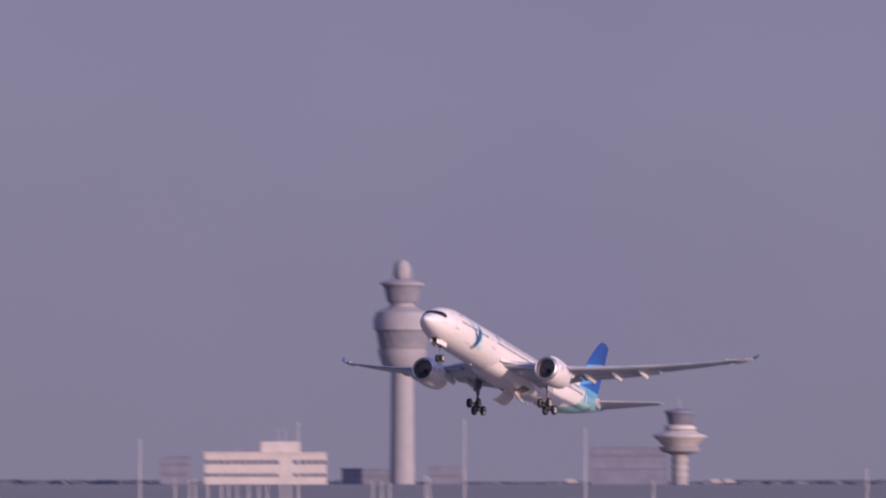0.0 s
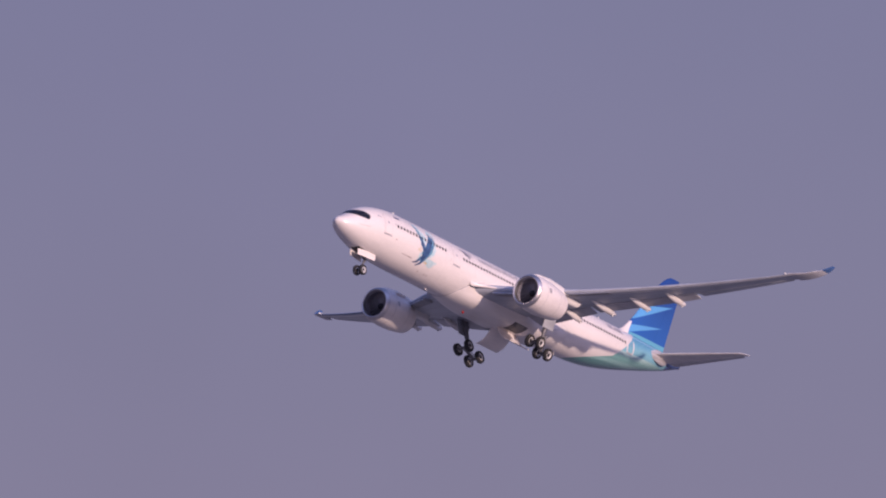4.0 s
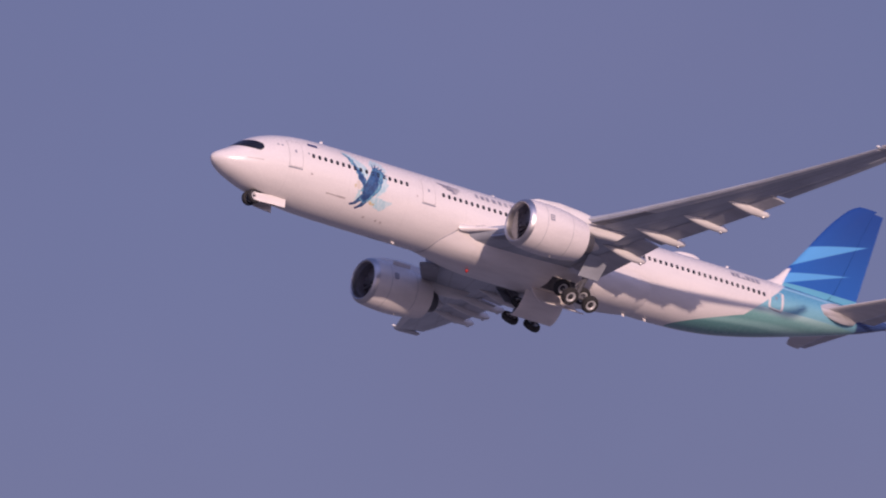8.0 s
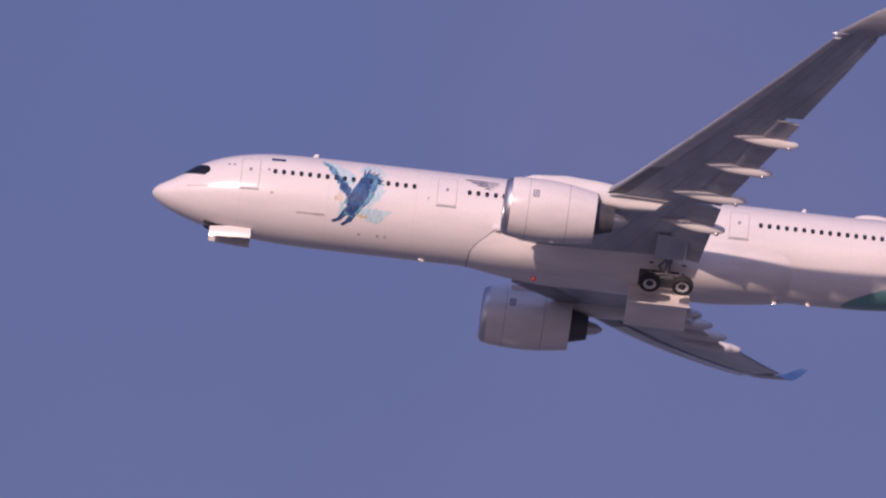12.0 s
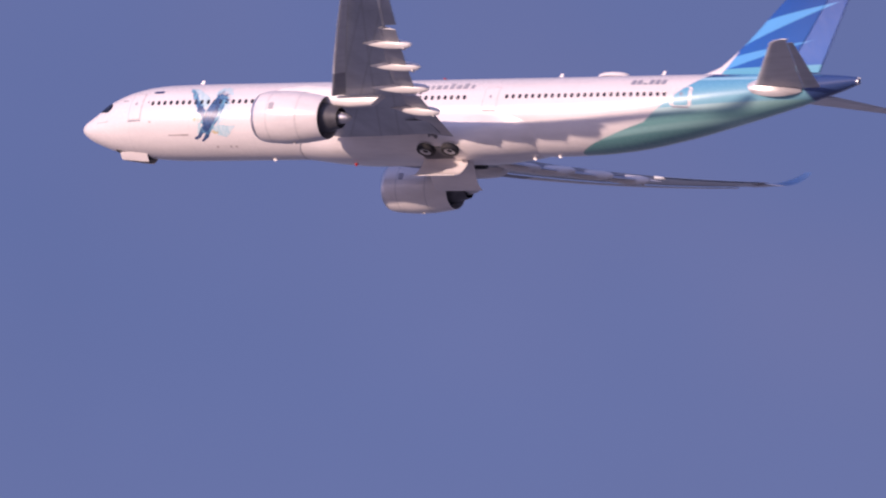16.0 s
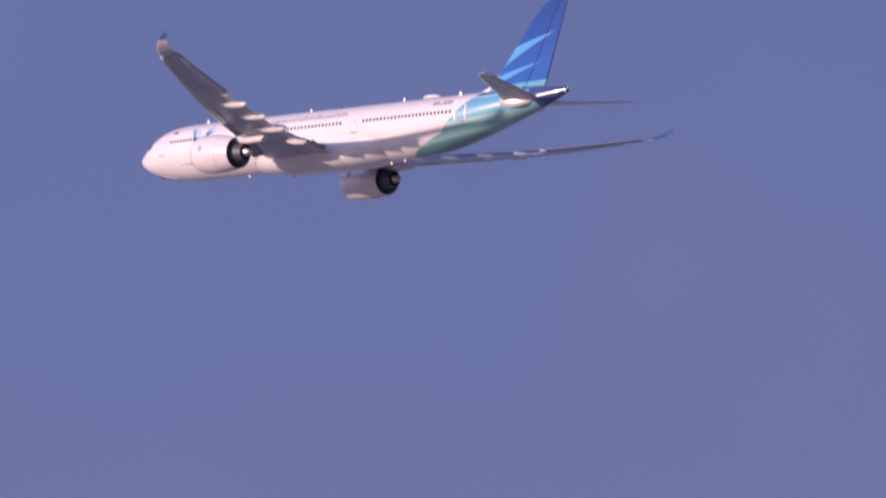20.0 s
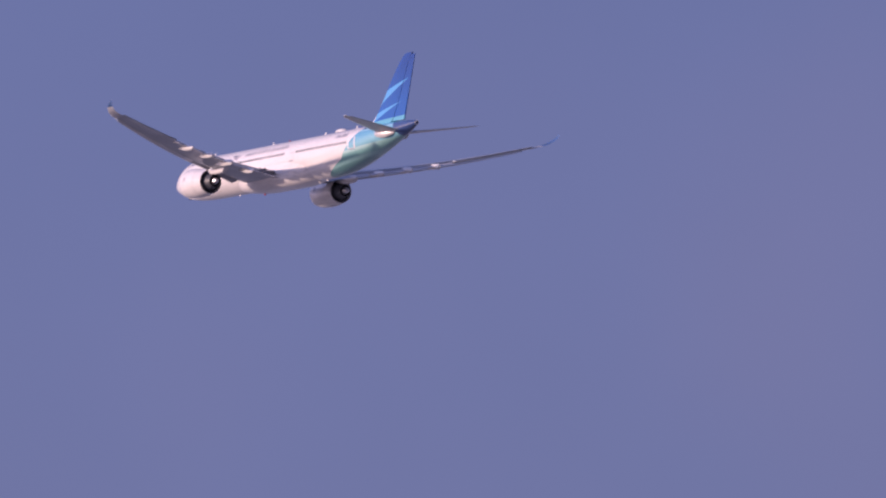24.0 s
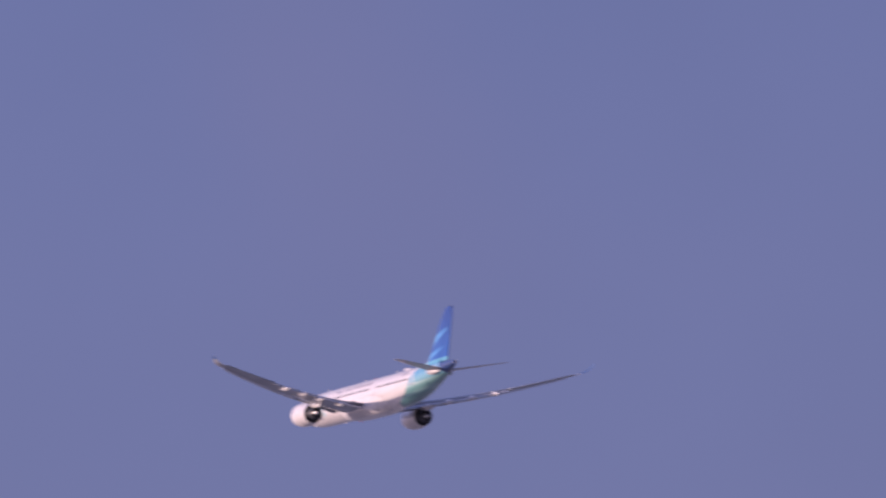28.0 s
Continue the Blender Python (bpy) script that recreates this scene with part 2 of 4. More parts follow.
def wing_paint():
    """Grey wing skin: rib and spar joints, streaks along the airflow, small stains."""
    k = Nodes("wing_grey_paint")
    x, y, z = k.xyz()
    s, out = k.m("SUBTRACT", 30.0, x), k.m("ABSOLUTE", y)
    c = k.mix(k.step(k.noise(1.4, 6, (0.5, 0.12, 1)), 0.35, 0.75), (0.455, 0.48, 0.54), (0.36, 0.382, 0.44))
    c = k.mix(k.step(k.noise(0.22, 3, (1, 0.4, 1)), 0.45, 0.65), c, k.mix(0.86, (0, 0, 0), c))
    rib = k.m("ABSOLUTE", k.m("SUBTRACT", k.m("FRACT", k.m("DIVIDE", out, 1.85)), 0.5))
    lines = k.step(rib, 0.478, 0.495)
    fore, aft = k.m("SUBTRACT", s, k.m("MULTIPLY", out, 0.672)), k.m("SUBTRACT", s, k.m("MULTIPLY", out, 0.47))
    for d, at in ((fore, 20.9), (fore, 22.6), (aft, 27.2), (aft, 25.7)):
        near = k.m("ABSOLUTE", k.m("SUBTRACT", d, at))
        lines = k.m("MAXIMUM", lines, k.m("SUBTRACT", 1.0, k.step(near, 0.03, 0.10)))
    c = k.mix(k.m("MULTIPLY", lines, 0.30), c, (0.12, 0.12, 0.14))
    k.bump(k.noise(0.9, 2), 0.08, 0.05)
    return k.end(c, k.m("MULTIPLY_ADD", k.noise(14.0, 3), 0.12, 0.32), 0.0, 0.15)


M_WING = wing_paint()
M_FLAP = painted("flap_grey_paint", (0.45, 0.45, 0.49), 0.38, 0.2, 0.15)
M_FAIRING = painted("fairing_paint", (0.72, 0.69, 0.68), 0.34, 0.15)
M_STAB = painted("stabiliser_grey", (0.60, 0.58, 0.59), 0.38, 0.15, 0.15)
M_METAL = painted("polished_metal", (0.66, 0.64, 0.645), 0.42, 0.12, 0.0, 1.0)
M_STEEL = plain("gear_steel", (0.20, 0.20, 0.225), 0.5, 0.3)
M_DARK = plain("dark_metal", (0.055, 0.055, 0.065), 0.5, 0.5)
M_HOT = plain("exhaust_metal", (0.12, 0.12, 0.14), 0.5, 0.35)
M_TYRE = plain("tyre_rubber", (0.030, 0.030, 0.034), 0.8)
M_RIM = plain("wheel_rim", (0.66, 0.65, 0.65), 0.4, 0.2)
M_GLASS = plain("cockpit_glass", (0.012, 0.013, 0.020), 0.22, 0.0, 0.05)
M_MASK = plain("black_mask_paint", (0.014, 0.014, 0.020), 0.35, 0.0, 0.05)
M_PANE = plain("cabin_pane", (0.03, 0.03, 0.04), 0.2, 0.0, 0.1)
M_LINE = plain("door_outline", (0.55, 0.51, 0.50), 0.5)
M_STENCIL = plain("faded_stencil", (0.50, 0.44, 0.43), 0.5)
M_CORE = plain("core_metal", (0.10, 0.10, 0.115), 0.5, 0.2)
M_SEAM = plain("cowl_seam_line", (0.56, 0.54, 0.54), 0.5)
M_GREYMARK = plain("grey_marking", (0.30, 0.30, 0.36), 0.5)
M_TITLE = plain("title_marking", (0.37, 0.36, 0.40), 0.5)
M_NAVY = plain("navy_marking", (0.03, 0.05, 0.16), 0.4)


def feathered(name, dark, light, bare, scale=2.6):
    """Brushed artwork paint: strokes of two tones that break up over the white hull."""
    k = Nodes(name)
    a, f = k.noise(scale, 6, (1.6, 1, 0.7)), k.noise(scale * 3.5, 5, (0.7, 1, 2.0))
    c = k.mix(k.step(a, 0.38, 0.62), dark, light)
    c = k.mix(k.m("MULTIPLY", k.step(f, 0.56, 0.68), bare), c, WHITE)
    return k.end(c, 0.28, 0.0, 0.4)


M_BIRD = feathered("bird_blue", (0.022, 0.055, 0.155), (0.045, 0.120, 0.27), 0.10)
M_BIRDMID = feathered("bird_mid_blue", (0.055, 0.17, 0.32), (0.15, 0.36, 0.47), 0.40)
M_BIRDPALE = feathered("bird_pale_blue", (0.40, 0.60, 0.65), (0.55, 0.68, 0.71), 0.7)
M_BIRDHEAD = feathered("bird_cream", (0.66, 0.58, 0.50), (0.70, 0.66, 0.62), 0.4)
M_BIRDGOLD = feathered("bird_gold", (0.55, 0.42, 0.16), (0.62, 0.56, 0.40), 0.5)
M_REDLAMP = plain("beacon_red", (0.45, 0.03, 0.03), 0.3)
M_REDLAMP.node_tree.nodes["Principled BSDF"].inputs["Emission Color"].default_value = (1.0, 0.08, 0.10, 1)
M_REDLAMP.node_tree.nodes["Principled BSDF"].inputs["Emission Strength"].default_value = 0.03
M_CLEAR = plain("lamp_lens", (0.75, 0.75, 0.75), 0.1)


# ---- mesh helpers ----
def part(name, bm, material, parent, label="", smooth=35):
    """Links a bmesh as one mesh object under a thing or part."""
    bmesh.ops.recalc_face_normals(bm, faces=bm.faces)
    for f in bm.faces:
        f.smooth = smooth > 0
    if smooth > 0:
        for e in bm.edges:
            if len(e.link_faces) == 2 and e.calc_face_angle(0) > radians(smooth):
                e.smooth = False
    me = bpy.data.meshes.new(name)
    bm.to_mesh(me)
    bm.free()
    me.materials.append(material)
    ob = new(name, me)
    if parent is not None:
        ob.parent = parent
    if label:
        tagged(ob, label)
    return ob


def loft(rings, closed=True, caps=(True, True), bm=None):
    """A skin over rings of equally many points."""
    bm = bm or bmesh.new()
    vs = [[bm.verts.new(p) for p in r] for r in rings]
    n = len(vs[0])
    for a, b in zip(vs, vs[1:]):
        for i in range(n if closed else n - 1):
            j = (i + 1) % n
            bm.faces.new((a[i], a[j], b[j], b[i]))
    if closed:
        if caps[0]:
            bm.faces.new(vs[0])
        if caps[1]:
            bm.faces.new(vs[-1][::-1])
    return bm


def lathe(profile, m=None, n=28, bm=None, caps=(False, False)):
    """A body of revolution round local x: profile of (along, radius)."""
    m = m or Matrix()
    rings = [[m @ Vector((x, r * math.cos(2 * math.pi * k / n), r * math.sin(2 * math.pi * k / n))) for k in range(n)] for x, r in profile]
    return loft(rings, True, caps, bm)


def tube(a, b, r0, r1=None, n=12, bm=None):
    a, b = Vector(a), Vector(b)
    r1 = r0 if r1 is None else r1
    m = Matrix.Translation(a) @ (b - a).to_track_quat("X", "Z").to_matrix().to_4x4()
    return lathe([(0, r0), ((b - a).length, r1)], m, n, bm, (True, True))


def block(x0, x1, y0, y1, z0, z1, bm=None, bevel=0.0):
    made = bmesh.new()
    vs = [made.verts.new((x, y, z)) for x in (x0, x1) for y in (y0, y1) for z in (z0, z1)]
    for f in ((0, 1, 3, 2), (4, 6, 7, 5), (0, 4, 5, 1), (2, 3, 7, 6), (0, 2, 6, 4), (1, 5, 7, 3)):
        made.faces.new([vs[i] for i in f])
    if bevel:
        bmesh.ops.bevel(made, geom=made.edges[:], offset=bevel, segments=2, affect="EDGES")
    if bm is None:
        return made
    me = bpy.data.meshes.new("tmp")
    made.to_mesh(me)
    made.free()
    bm.from_mesh(me)
    bpy.data.meshes.remove(me)
    return bm


def curve(table):
    """A smooth curve through (x, y) pairs."""
    xs = np.array([p[0] for p in table], float)
    ys = np.array([p[1] for p in table], float)
    d = np.diff(ys) / np.diff(xs)
    m = np.zeros(len(xs))
    m[0], m[-1] = d[0], d[-1]
    for i in range(1, len(xs) - 1):
        m[i] = 0 if d[i - 1] * d[i] <= 0 else 2 * d[i - 1] * d[i] / (d[i - 1] + d[i])

    def at(x):
        i = int(np.clip(np.searchsorted(xs, x) - 1, 0, len(xs) - 2))
        h = xs[i + 1] - xs[i]
        u = min(max((x - xs[i]) / h, 0.0), 1.0)
        return float((2 * u**3 - 3 * u**2 + 1) * ys[i] + (u**3 - 2 * u**2 + u) * h * m[i] + (-2 * u**3 + 3 * u**2) * ys[i + 1] + (u**3 - u**2) * h * m[i + 1])

    return at


# ---- the airliner ----
# In the aircraft's space x points forward, y to its port side, z up; s is the distance behind the nose tip, x = 30 - s.
airliner = new("airliner")
tagged(airliner, "white twin-engine airliner, blue fin and teal tail, climbing after take-off", "aircraft")


def P(s, y, z):
    return Vector((30.0 - s, y, z))


hull_top = curve([(0, -0.5), (0.12, -0.25), (0.5, 0.03), (1.2, 0.42), (1.8, 0.80), (2.6, 1.38), (3.5, 1.84), (5, 2.31), (7, 2.62), (9, 2.70), (12, 2.72), (20, 2.72), (46, 2.73), (52, 2.74), (57, 2.72), (60.5, 2.64), (62.5, 2.52), (63.4, 2.42)])
hull_low = curve([(0, -0.5), (0.12, -0.76), (0.5, -1.08), (1.2, -1.47), (2, -1.78), (3, -2.11), (4.5, -2.43), (6.5, -2.69), (9, -2.83), (12, -2.86), (20, -2.88), (36, -2.92), (40, -2.94), (43, -2.87), (46, -2.62), (50, -1.90), (54, -0.92), (58, 0.14), (61, 1.02), (63.4, 1.86)])
hull_wide = curve([(0, 0.0), (0.12, 0.28), (0.5, 0.72), (1.2, 1.17), (2, 1.55), (3, 1.92), (4, 2.2), (5, 2.42), (6.5, 2.62), (8.5, 2.73), (11, 2.76), (20, 2.76), (44, 2.76), (48, 2.66), (52, 2.30), (56, 1.76), (60, 1.02), (62.5, 0.5), (63.4, 0.3)])


def hull(s, a, off=0.0):
    """The point of the hull at station s, a radians from the crown towards port."""
    t, b, w = hull_top(s), hull_low(s), hull_wide(s)
    c, h = (t + b) / 2, (t - b) / 2
    return P(s, (w + off) * math.sin(a), c + (h + off) * math.cos(a))


def hull_angle(s, z):
    t, b = hull_top(s), hull_low(s)
    return math.acos(max(-0.999, min(0.999, (z - (t + b) / 2) / ((t - b) / 2))))


def make_hull():
    stations = [0.004, 0.03, 0.07, 0.12, 0.22, 0.35, 0.5, 0.75, 1.0, 1.3, 1.6, 1.9, 2.2, 2.6, 3.0, 3.5, 4, 4.6, 5.2, 6, 7, 8, 9, 10]
    stations += list(np.arange(12, 43, 2.0)) + list(np.arange(43, 62.6, 0.75)) + [62.9, 63.2, 63.4]
    n = 72
    bm = loft([[hull(s, 2 * math.pi * k / n) for k in range(n)] for s in stations])
    return part("fuselage", bm, M_HULL, airliner, "white fuselage with a teal and green tail section")


fuselage = make_hull()


def decal(shape, off=0.012, side=1, slices=0.25):
    """A thin painted or inset plate on the hull: shape is a polygon in (s, z), wrapped round the skin."""
    bm = bmesh.new()
    f = bm.faces.new([bm.verts.new((s, z, 0)) for s, z in shape])
    bmesh.ops.triangulate(bm, faces=[f])
    for axis, step in ((1, slices), (0, 0.8)):
        lo, hi = min(p[axis] for p in shape), max(p[axis] for p in shape)
        for v in np.arange(math.floor(lo / step) * step + step, hi, step):
            co, no = ((0, v, 0), (0, 1, 0)) if axis else ((v, 0, 0), (1, 0, 0))
            bmesh.ops.bisect_plane(bm, geom=bm.verts[:] + bm.edges[:] + bm.faces[:], plane_co=co, plane_no=no)
    for v in bm.verts:
        s, z = v.co.x, v.co.y
        v.co = hull(s, side * hull_angle(s, z), off)
    return bm


def rect(s0, s1, z0, z1, r=0.0):
    if not r:
        return [(s0, z0), (s1, z0), (s1, z1), (s0, z1)]
    pts = []
    for cx, cz, a0 in ((s1 - r, z0 + r, -90), (s1 - r, z1 - r, 0), (s0 + r, z1 - r, 90), (s0 + r, z0 + r, 180)):
        pts += [(cx + r * math.cos(radians(a0 + a)), cz + r * math.sin(radians(a0 + a))) for a in (0, 30, 60, 90)]
    return pts


# tail cone outlet
part("tail_outlet", lathe([(0, 0.26), (-0.12, 0.25), (-0.12, 0.18), (0.3, 0.16)], Matrix.Translation(P(63.4, 0, 2.1)), 20), M_METAL, fuselage, "metal outlet ring of the tail cone")
part("tail_light", lathe([(0, 0.09), (-0.14, 0.08), (-0.2, 0.0)], Matrix.Translation(P(63.45, 0, 2.32)), 10), M_CLEAR, fuselage)

# cockpit windows: a dark mask with six panes
band_front = curve([(0, 1.50), (20, 1.58), (40, 1.84), (58, 2.22), (68, 2.62), (74, 3.02)])
band_back = curve([(0, 2.30), (20, 2.48), (40, 2.90), (50, 3.17), (58, 3.34), (65, 3.38), (70, 3.30), (74, 3.10)])


def cockpit_band(a0, a1, off, inset=0.0):
    bm = bmesh.new()
    rows = []
    for a in np.linspace(a0, a1, 25):
        f, b = band_front(abs(a)) + inset, band_back(abs(a)) - inset
        rows.append([bm.verts.new(hull(f + (b - f) * u, radians(a), off)) for u in np.linspace(0, 1, 7)])
    for r, q in zip(rows, rows[1:]):
        for i in range(6):
            bm.faces.new((r[i], r[i + 1], q[i + 1], q[i]))
    return bm


bm = cockpit_band(-74, 74, 0.008)
mask = part("cockpit_mask", bm, M_MASK, fuselage, "black surround of the cockpit windows")
for a0, a1 in ((2, 32), (35, 54), (56, 69)):
    for sd in (1, -1):
        part("cockpit_pane", cockpit_band(*sorted((a0 * sd, a1 * sd)), 0.02, 0.07), M_GLASS, fuselage, "dark cockpit window pane")

# cabin windows, port and starboard
WINDOW_RUNS = [(7.27, 16.0), (19.1, 33.6), (36.85, 50.0)]
window_mesh = None
for sd in (1, -1):
    for lo, hi in WINDOW_RUNS:
        for s in np.arange(lo, hi, 0.529):
            a = hull_angle(s, 0.72) * sd
            at = hull(s, a, 0.022)
            out = (hull(s, a, 1.0) - hull(s, a, 0.0)).normalized()
            fwd = (hull(s - 0.3, a, 0.0) - hull(s + 0.3, a, 0.0)).normalized()
            up = out.cross(fwd) * 1.0
            m = Matrix((fwd, up, out)).transposed().to_4x4()
            m.translation = at
            if window_mesh is None:
                bm = bmesh.new()
                ring = [(0.125 * math.copysign(abs(math.cos(t)) ** 0.7, math.cos(t)), 0.18 * math.copysign(abs(math.sin(t)) ** 0.7, math.sin(t))) for t in np.linspace(0, 2 * math.pi, 12, endpoint=False)]
                loft([[Vector((x, y, -0.03)) for x, y in ring], [Vector((x, y, 0)) for x, y in ring], [Vector((x * 0.85, y * 0.85, -0.01)) for x, y in ring]], True, (False, True), bm)
                w = part("cabin_window", bm, M_PANE, fuselage, "dark oval cabin window")
                window_mesh = w.data
            else:
                w = new("cabin_window", window_mesh)
                w.parent = fuselage
            w.matrix_basis = m

# doors
for sd in (1, -1):
    for s0, s1, z0, z1, frame_mat in ((5.22, 6.37, -0.48, 1.62, M_LINE), (17.15, 18.35, -0.30, 1.62, M_LINE), (34.95, 36.15, -0.28, 1.55, M_LINE), (50.22, 51.42, -0.12, 1.30, M_WHITE)):
        d = part("cabin_door", decal(rect(s0 + 0.045, s1 - 0.045, z0 + 0.045, z1 - 0.045, 0.12), 0.016, sd), M_HULL, fuselage)
        part("door_frame", decal(rect(s0 - (0.2 if frame_mat is M_WHITE else 0), s1 + (0.2 if frame_mat is M_WHITE else 0), z0, z1, 0.15), 0.010, sd), frame_mat, d, "thin frame line round the door")
        part("door_window", decal(rect((s0 + s1) / 2 - 0.09, (s0 + s1) / 2 + 0.09, 0.62, 0.86, 0.06), 0.022, sd), M_GREYMARK, d)
        part("door_sill", decal(rect(s0 - 0.02, s1 + 0.02, z0 - 0.12, z0 - 0.03), 0.014, sd), M_GREYMARK, d)

# cargo door lines, probes and small stencils on the port side
for s0, s1, z0, z1 in ((8.78, 9.68, -1.66, -1.59), (9.7, 10.5, -1.68, -1.57), (2.05, 3.3, -0.47, -0.42), (7.1, 7.3, -0.75, -0.62), (12.62, 12.78, -2.40, -2.30), (13.74, 13.90, -2.40, -2.30), (14.2, 14.36, -2.40, -2.31), (16.6, 16.7, -0.05, 0.1)):
    part("stencil", decal(rect(s0, s1, z0, z1), 0.013), M_STENCIL, fuselage, "small grey stencil bar")
for s0, z0 in ((4.4, 1.0), (4.7, 0.98), (6.8, 0.75)):
    part("static_port", decal(rect(s0, s0 + 0.16, z0, z0 + 0.14, 0.05), 0.013), M_GREYMARK, fuselage)
part("crown_marking", decal(rect(7.0, 7.85, 1.55, 1.76), 0.013), M_NAVY, fuselage, "dark bar marking above the forward door")

# the bird painted on the forward hull, port side
def ragged(shape, grain=0.10, amount=0.05):
    """The outline in short brush strokes with uneven ends."""
    pts = []
    for (s0, z0), (s1, z1) in zip(shape, shape[1:] + shape[:1]):
        n = max(1, round(math.hypot(s1 - s0, z1 - z0) / grain))
        for i in range(n):
            k = amount * random.uniform(-1, 1) if i else 0.0
            pts.append((s0 + (s1 - s0) * i / n + k * 0.8, z0 + (z1 - z0) * i / n + k))
    return pts


random.seed(11)
bird = part("bird_body", decal(ragged([(11.99, -0.02), (12.24, 0.42), (12.49, 0.92), (12.66, 1.18), (12.94, 1.36), (13.29, 1.24), (13.54, 1.01), (13.48, 0.53), (13.37, 0.04), (13.18, -0.46), (12.85, -0.92), (12.56, -1.32), (12.35, -1.54), (11.93, -1.53), (11.64, -1.44), (11.75, -1.03), (11.61, -0.72), (11.78, -0.41)], 0.10, 0.07), 0.0094), M_BIRDMID, fuselage, "blue body of a painted eagle")
BIRD_LAYER = itertools.count()


def bird_piece(name, material, edge, shape):
    """One brushed shape of the painted eagle; edge is how ragged its outline is."""
    return part(name, decal(ragged(shape, 0.11, edge), 0.0062 + 0.0005 * next(BIRD_LAYER)), material, bird)


bird_piece("bird_wing", M_BIRDPALE, 0.06, [(10.05, 1.91), (10.61, 1.91), (11.13, 1.70), (11.83, 1.30), (12.25, 0.92), (12.13, 0.40), (11.91, 0.13), (11.49, 0.62), (10.96, 1.28)])
bird_piece("bird_splash", M_BIRDPALE, 0.16, [(13.57, 1.06), (13.82, 0.66), (13.99, 0.21), (13.80, -0.38), (13.36, -0.79), (12.91, -1.08), (13.18, -0.50), (13.41, 0.04)])
bird_piece("bird_splash", M_BIRDPALE, 0.16, [(11.34, -0.82), (11.61, -0.75), (11.73, -1.06), (11.53, -1.38), (11.29, -1.60), (11.30, -1.22)])
bird_piece("bird_splash", M_BIRDPALE, 0.16, [(12.38, 1.22), (12.59, 1.77), (12.94, 2.00), (13.42, 1.91), (13.81, 1.59), (13.92, 1.04), (13.57, 1.24), (13.21, 1.54), (12.80, 1.38)])
bird_piece("bird_tail", M_BIRDPALE, 0.1, [(12.59, -1.25), (12.90, -1.01), (13.39, -1.05), (13.95, -1.08), (14.67, -1.02), (14.23, -1.33), (13.94, -1.65), (13.58, -1.75), (13.18, -1.68), (12.84, -1.54)])
bird_piece("bird_wing", M_BIRDMID, 0.06, [(10.05, 1.91), (10.43, 1.80), (10.78, 1.48), (11.17, 1.00), (11.61, 0.48), (11.98, 0.02), (11.92, -0.39), (11.63, -0.57), (11.43, -0.31), (11.21, 0.18), (10.86, 0.77), (10.50, 1.38)])
bird_piece("bird_leg", M_BIRD, 0.015, [(11.75, -1.03), (11.55, -1.32), (11.33, -1.65), (11.15, -1.76), (10.96, -1.87), (11.07, -1.92), (11.27, -1.87), (11.50, -1.78), (11.73, -1.58), (11.99, -1.46)])
bird_piece("bird_leg", M_BIRD, 0.015, [(12.05, -1.38), (11.89, -1.65), (11.72, -1.85), (11.57, -1.98), (11.71, -2.02), (11.91, -1.91), (12.13, -1.83), (12.30, -1.60), (12.37, -1.44)])
bird_piece("bird_talon", M_NAVY, 0.015, [(10.92, -1.85), (11.14, -1.74), (11.33, -1.80), (11.11, -1.92)])
bird_piece("bird_talon", M_NAVY, 0.015, [(11.50, -1.99), (11.72, -1.85), (11.91, -1.91), (11.68, -2.05)])
bird_piece("bird_head", M_BIRDHEAD, 0.015, [(11.08, -0.36), (11.21, -0.20), (11.48, -0.16), (11.67, -0.31), (11.70, -0.60), (11.51, -0.76), (11.26, -0.73), (11.07, -0.62)])
bird_piece("bird_beak", M_BIRDGOLD, 0.015, [(10.96, -0.56), (11.09, -0.43), (11.21, -0.56), (11.06, -0.76)])
bird_piece("bird_claw", M_BIRDGOLD, 0.015, [(12.48, -1.46), (12.67, -1.34), (12.90, -1.47), (13.10, -1.41), (13.02, -1.55), (12.71, -1.58)])
bird_piece("bird_wing", M_BIRDMID, 0.08, [(13.22, 1.23), (13.54, 1.01), (13.52, 0.46), (13.36, -0.18), (13.07, -0.73), (12.79, -0.96), (12.96, -0.31), (13.11, 0.39)])
bird_piece("bird_wing", M_BIRD, 0.07, [(10.85, 1.02), (11.12, 0.86), (11.50, 0.45), (11.97, 0.05), (11.85, -0.40), (11.62, -0.42), (11.40, -0.02), (11.10, 0.50)])
bird_piece("bird_core", M_BIRD, 0.09, [(12.02, -0.10), (12.30, 0.32), (12.52, 0.80), (12.74, 1.10), (12.98, 1.02), (13.16, 0.72), (13.20, 0.26), (13.02, -0.30), (12.76, -0.74), (12.46, -1.18), (12.24, -1.42), (11.96, -1.48), (11.74, -1.40), (11.84, -1.02), (11.74, -0.70), (11.88, -0.40)])
# spread feathers of the raised wing
for k in range(7):
    a, b = radians(100 - 13 * k), radians(98 - 17 * k)
    root = 12.75 + 0.50 * math.cos(a), 0.78 + 0.35 * math.sin(a)
    tip = 12.85 + 1.05 * math.cos(b), 0.72 + (0.92 + 0.06 * (k % 2)) * math.sin(b)
    side = 0.065 * math.sin(b), -0.065 * math.cos(b)
    bird_piece("bird_feather", M_BIRD if k % 2 else M_BIRDMID, 0.03, [(root[0] - side[0], root[1] - side[1]), (tip[0] - side[0] * 0.6, tip[1] - side[1] * 0.6 - 0.1), tip, (tip[0] + side[0] * 0.5, tip[1] + side[1] * 0.5 - 0.12), (root[0] + side[0], root[1] + side[1])])

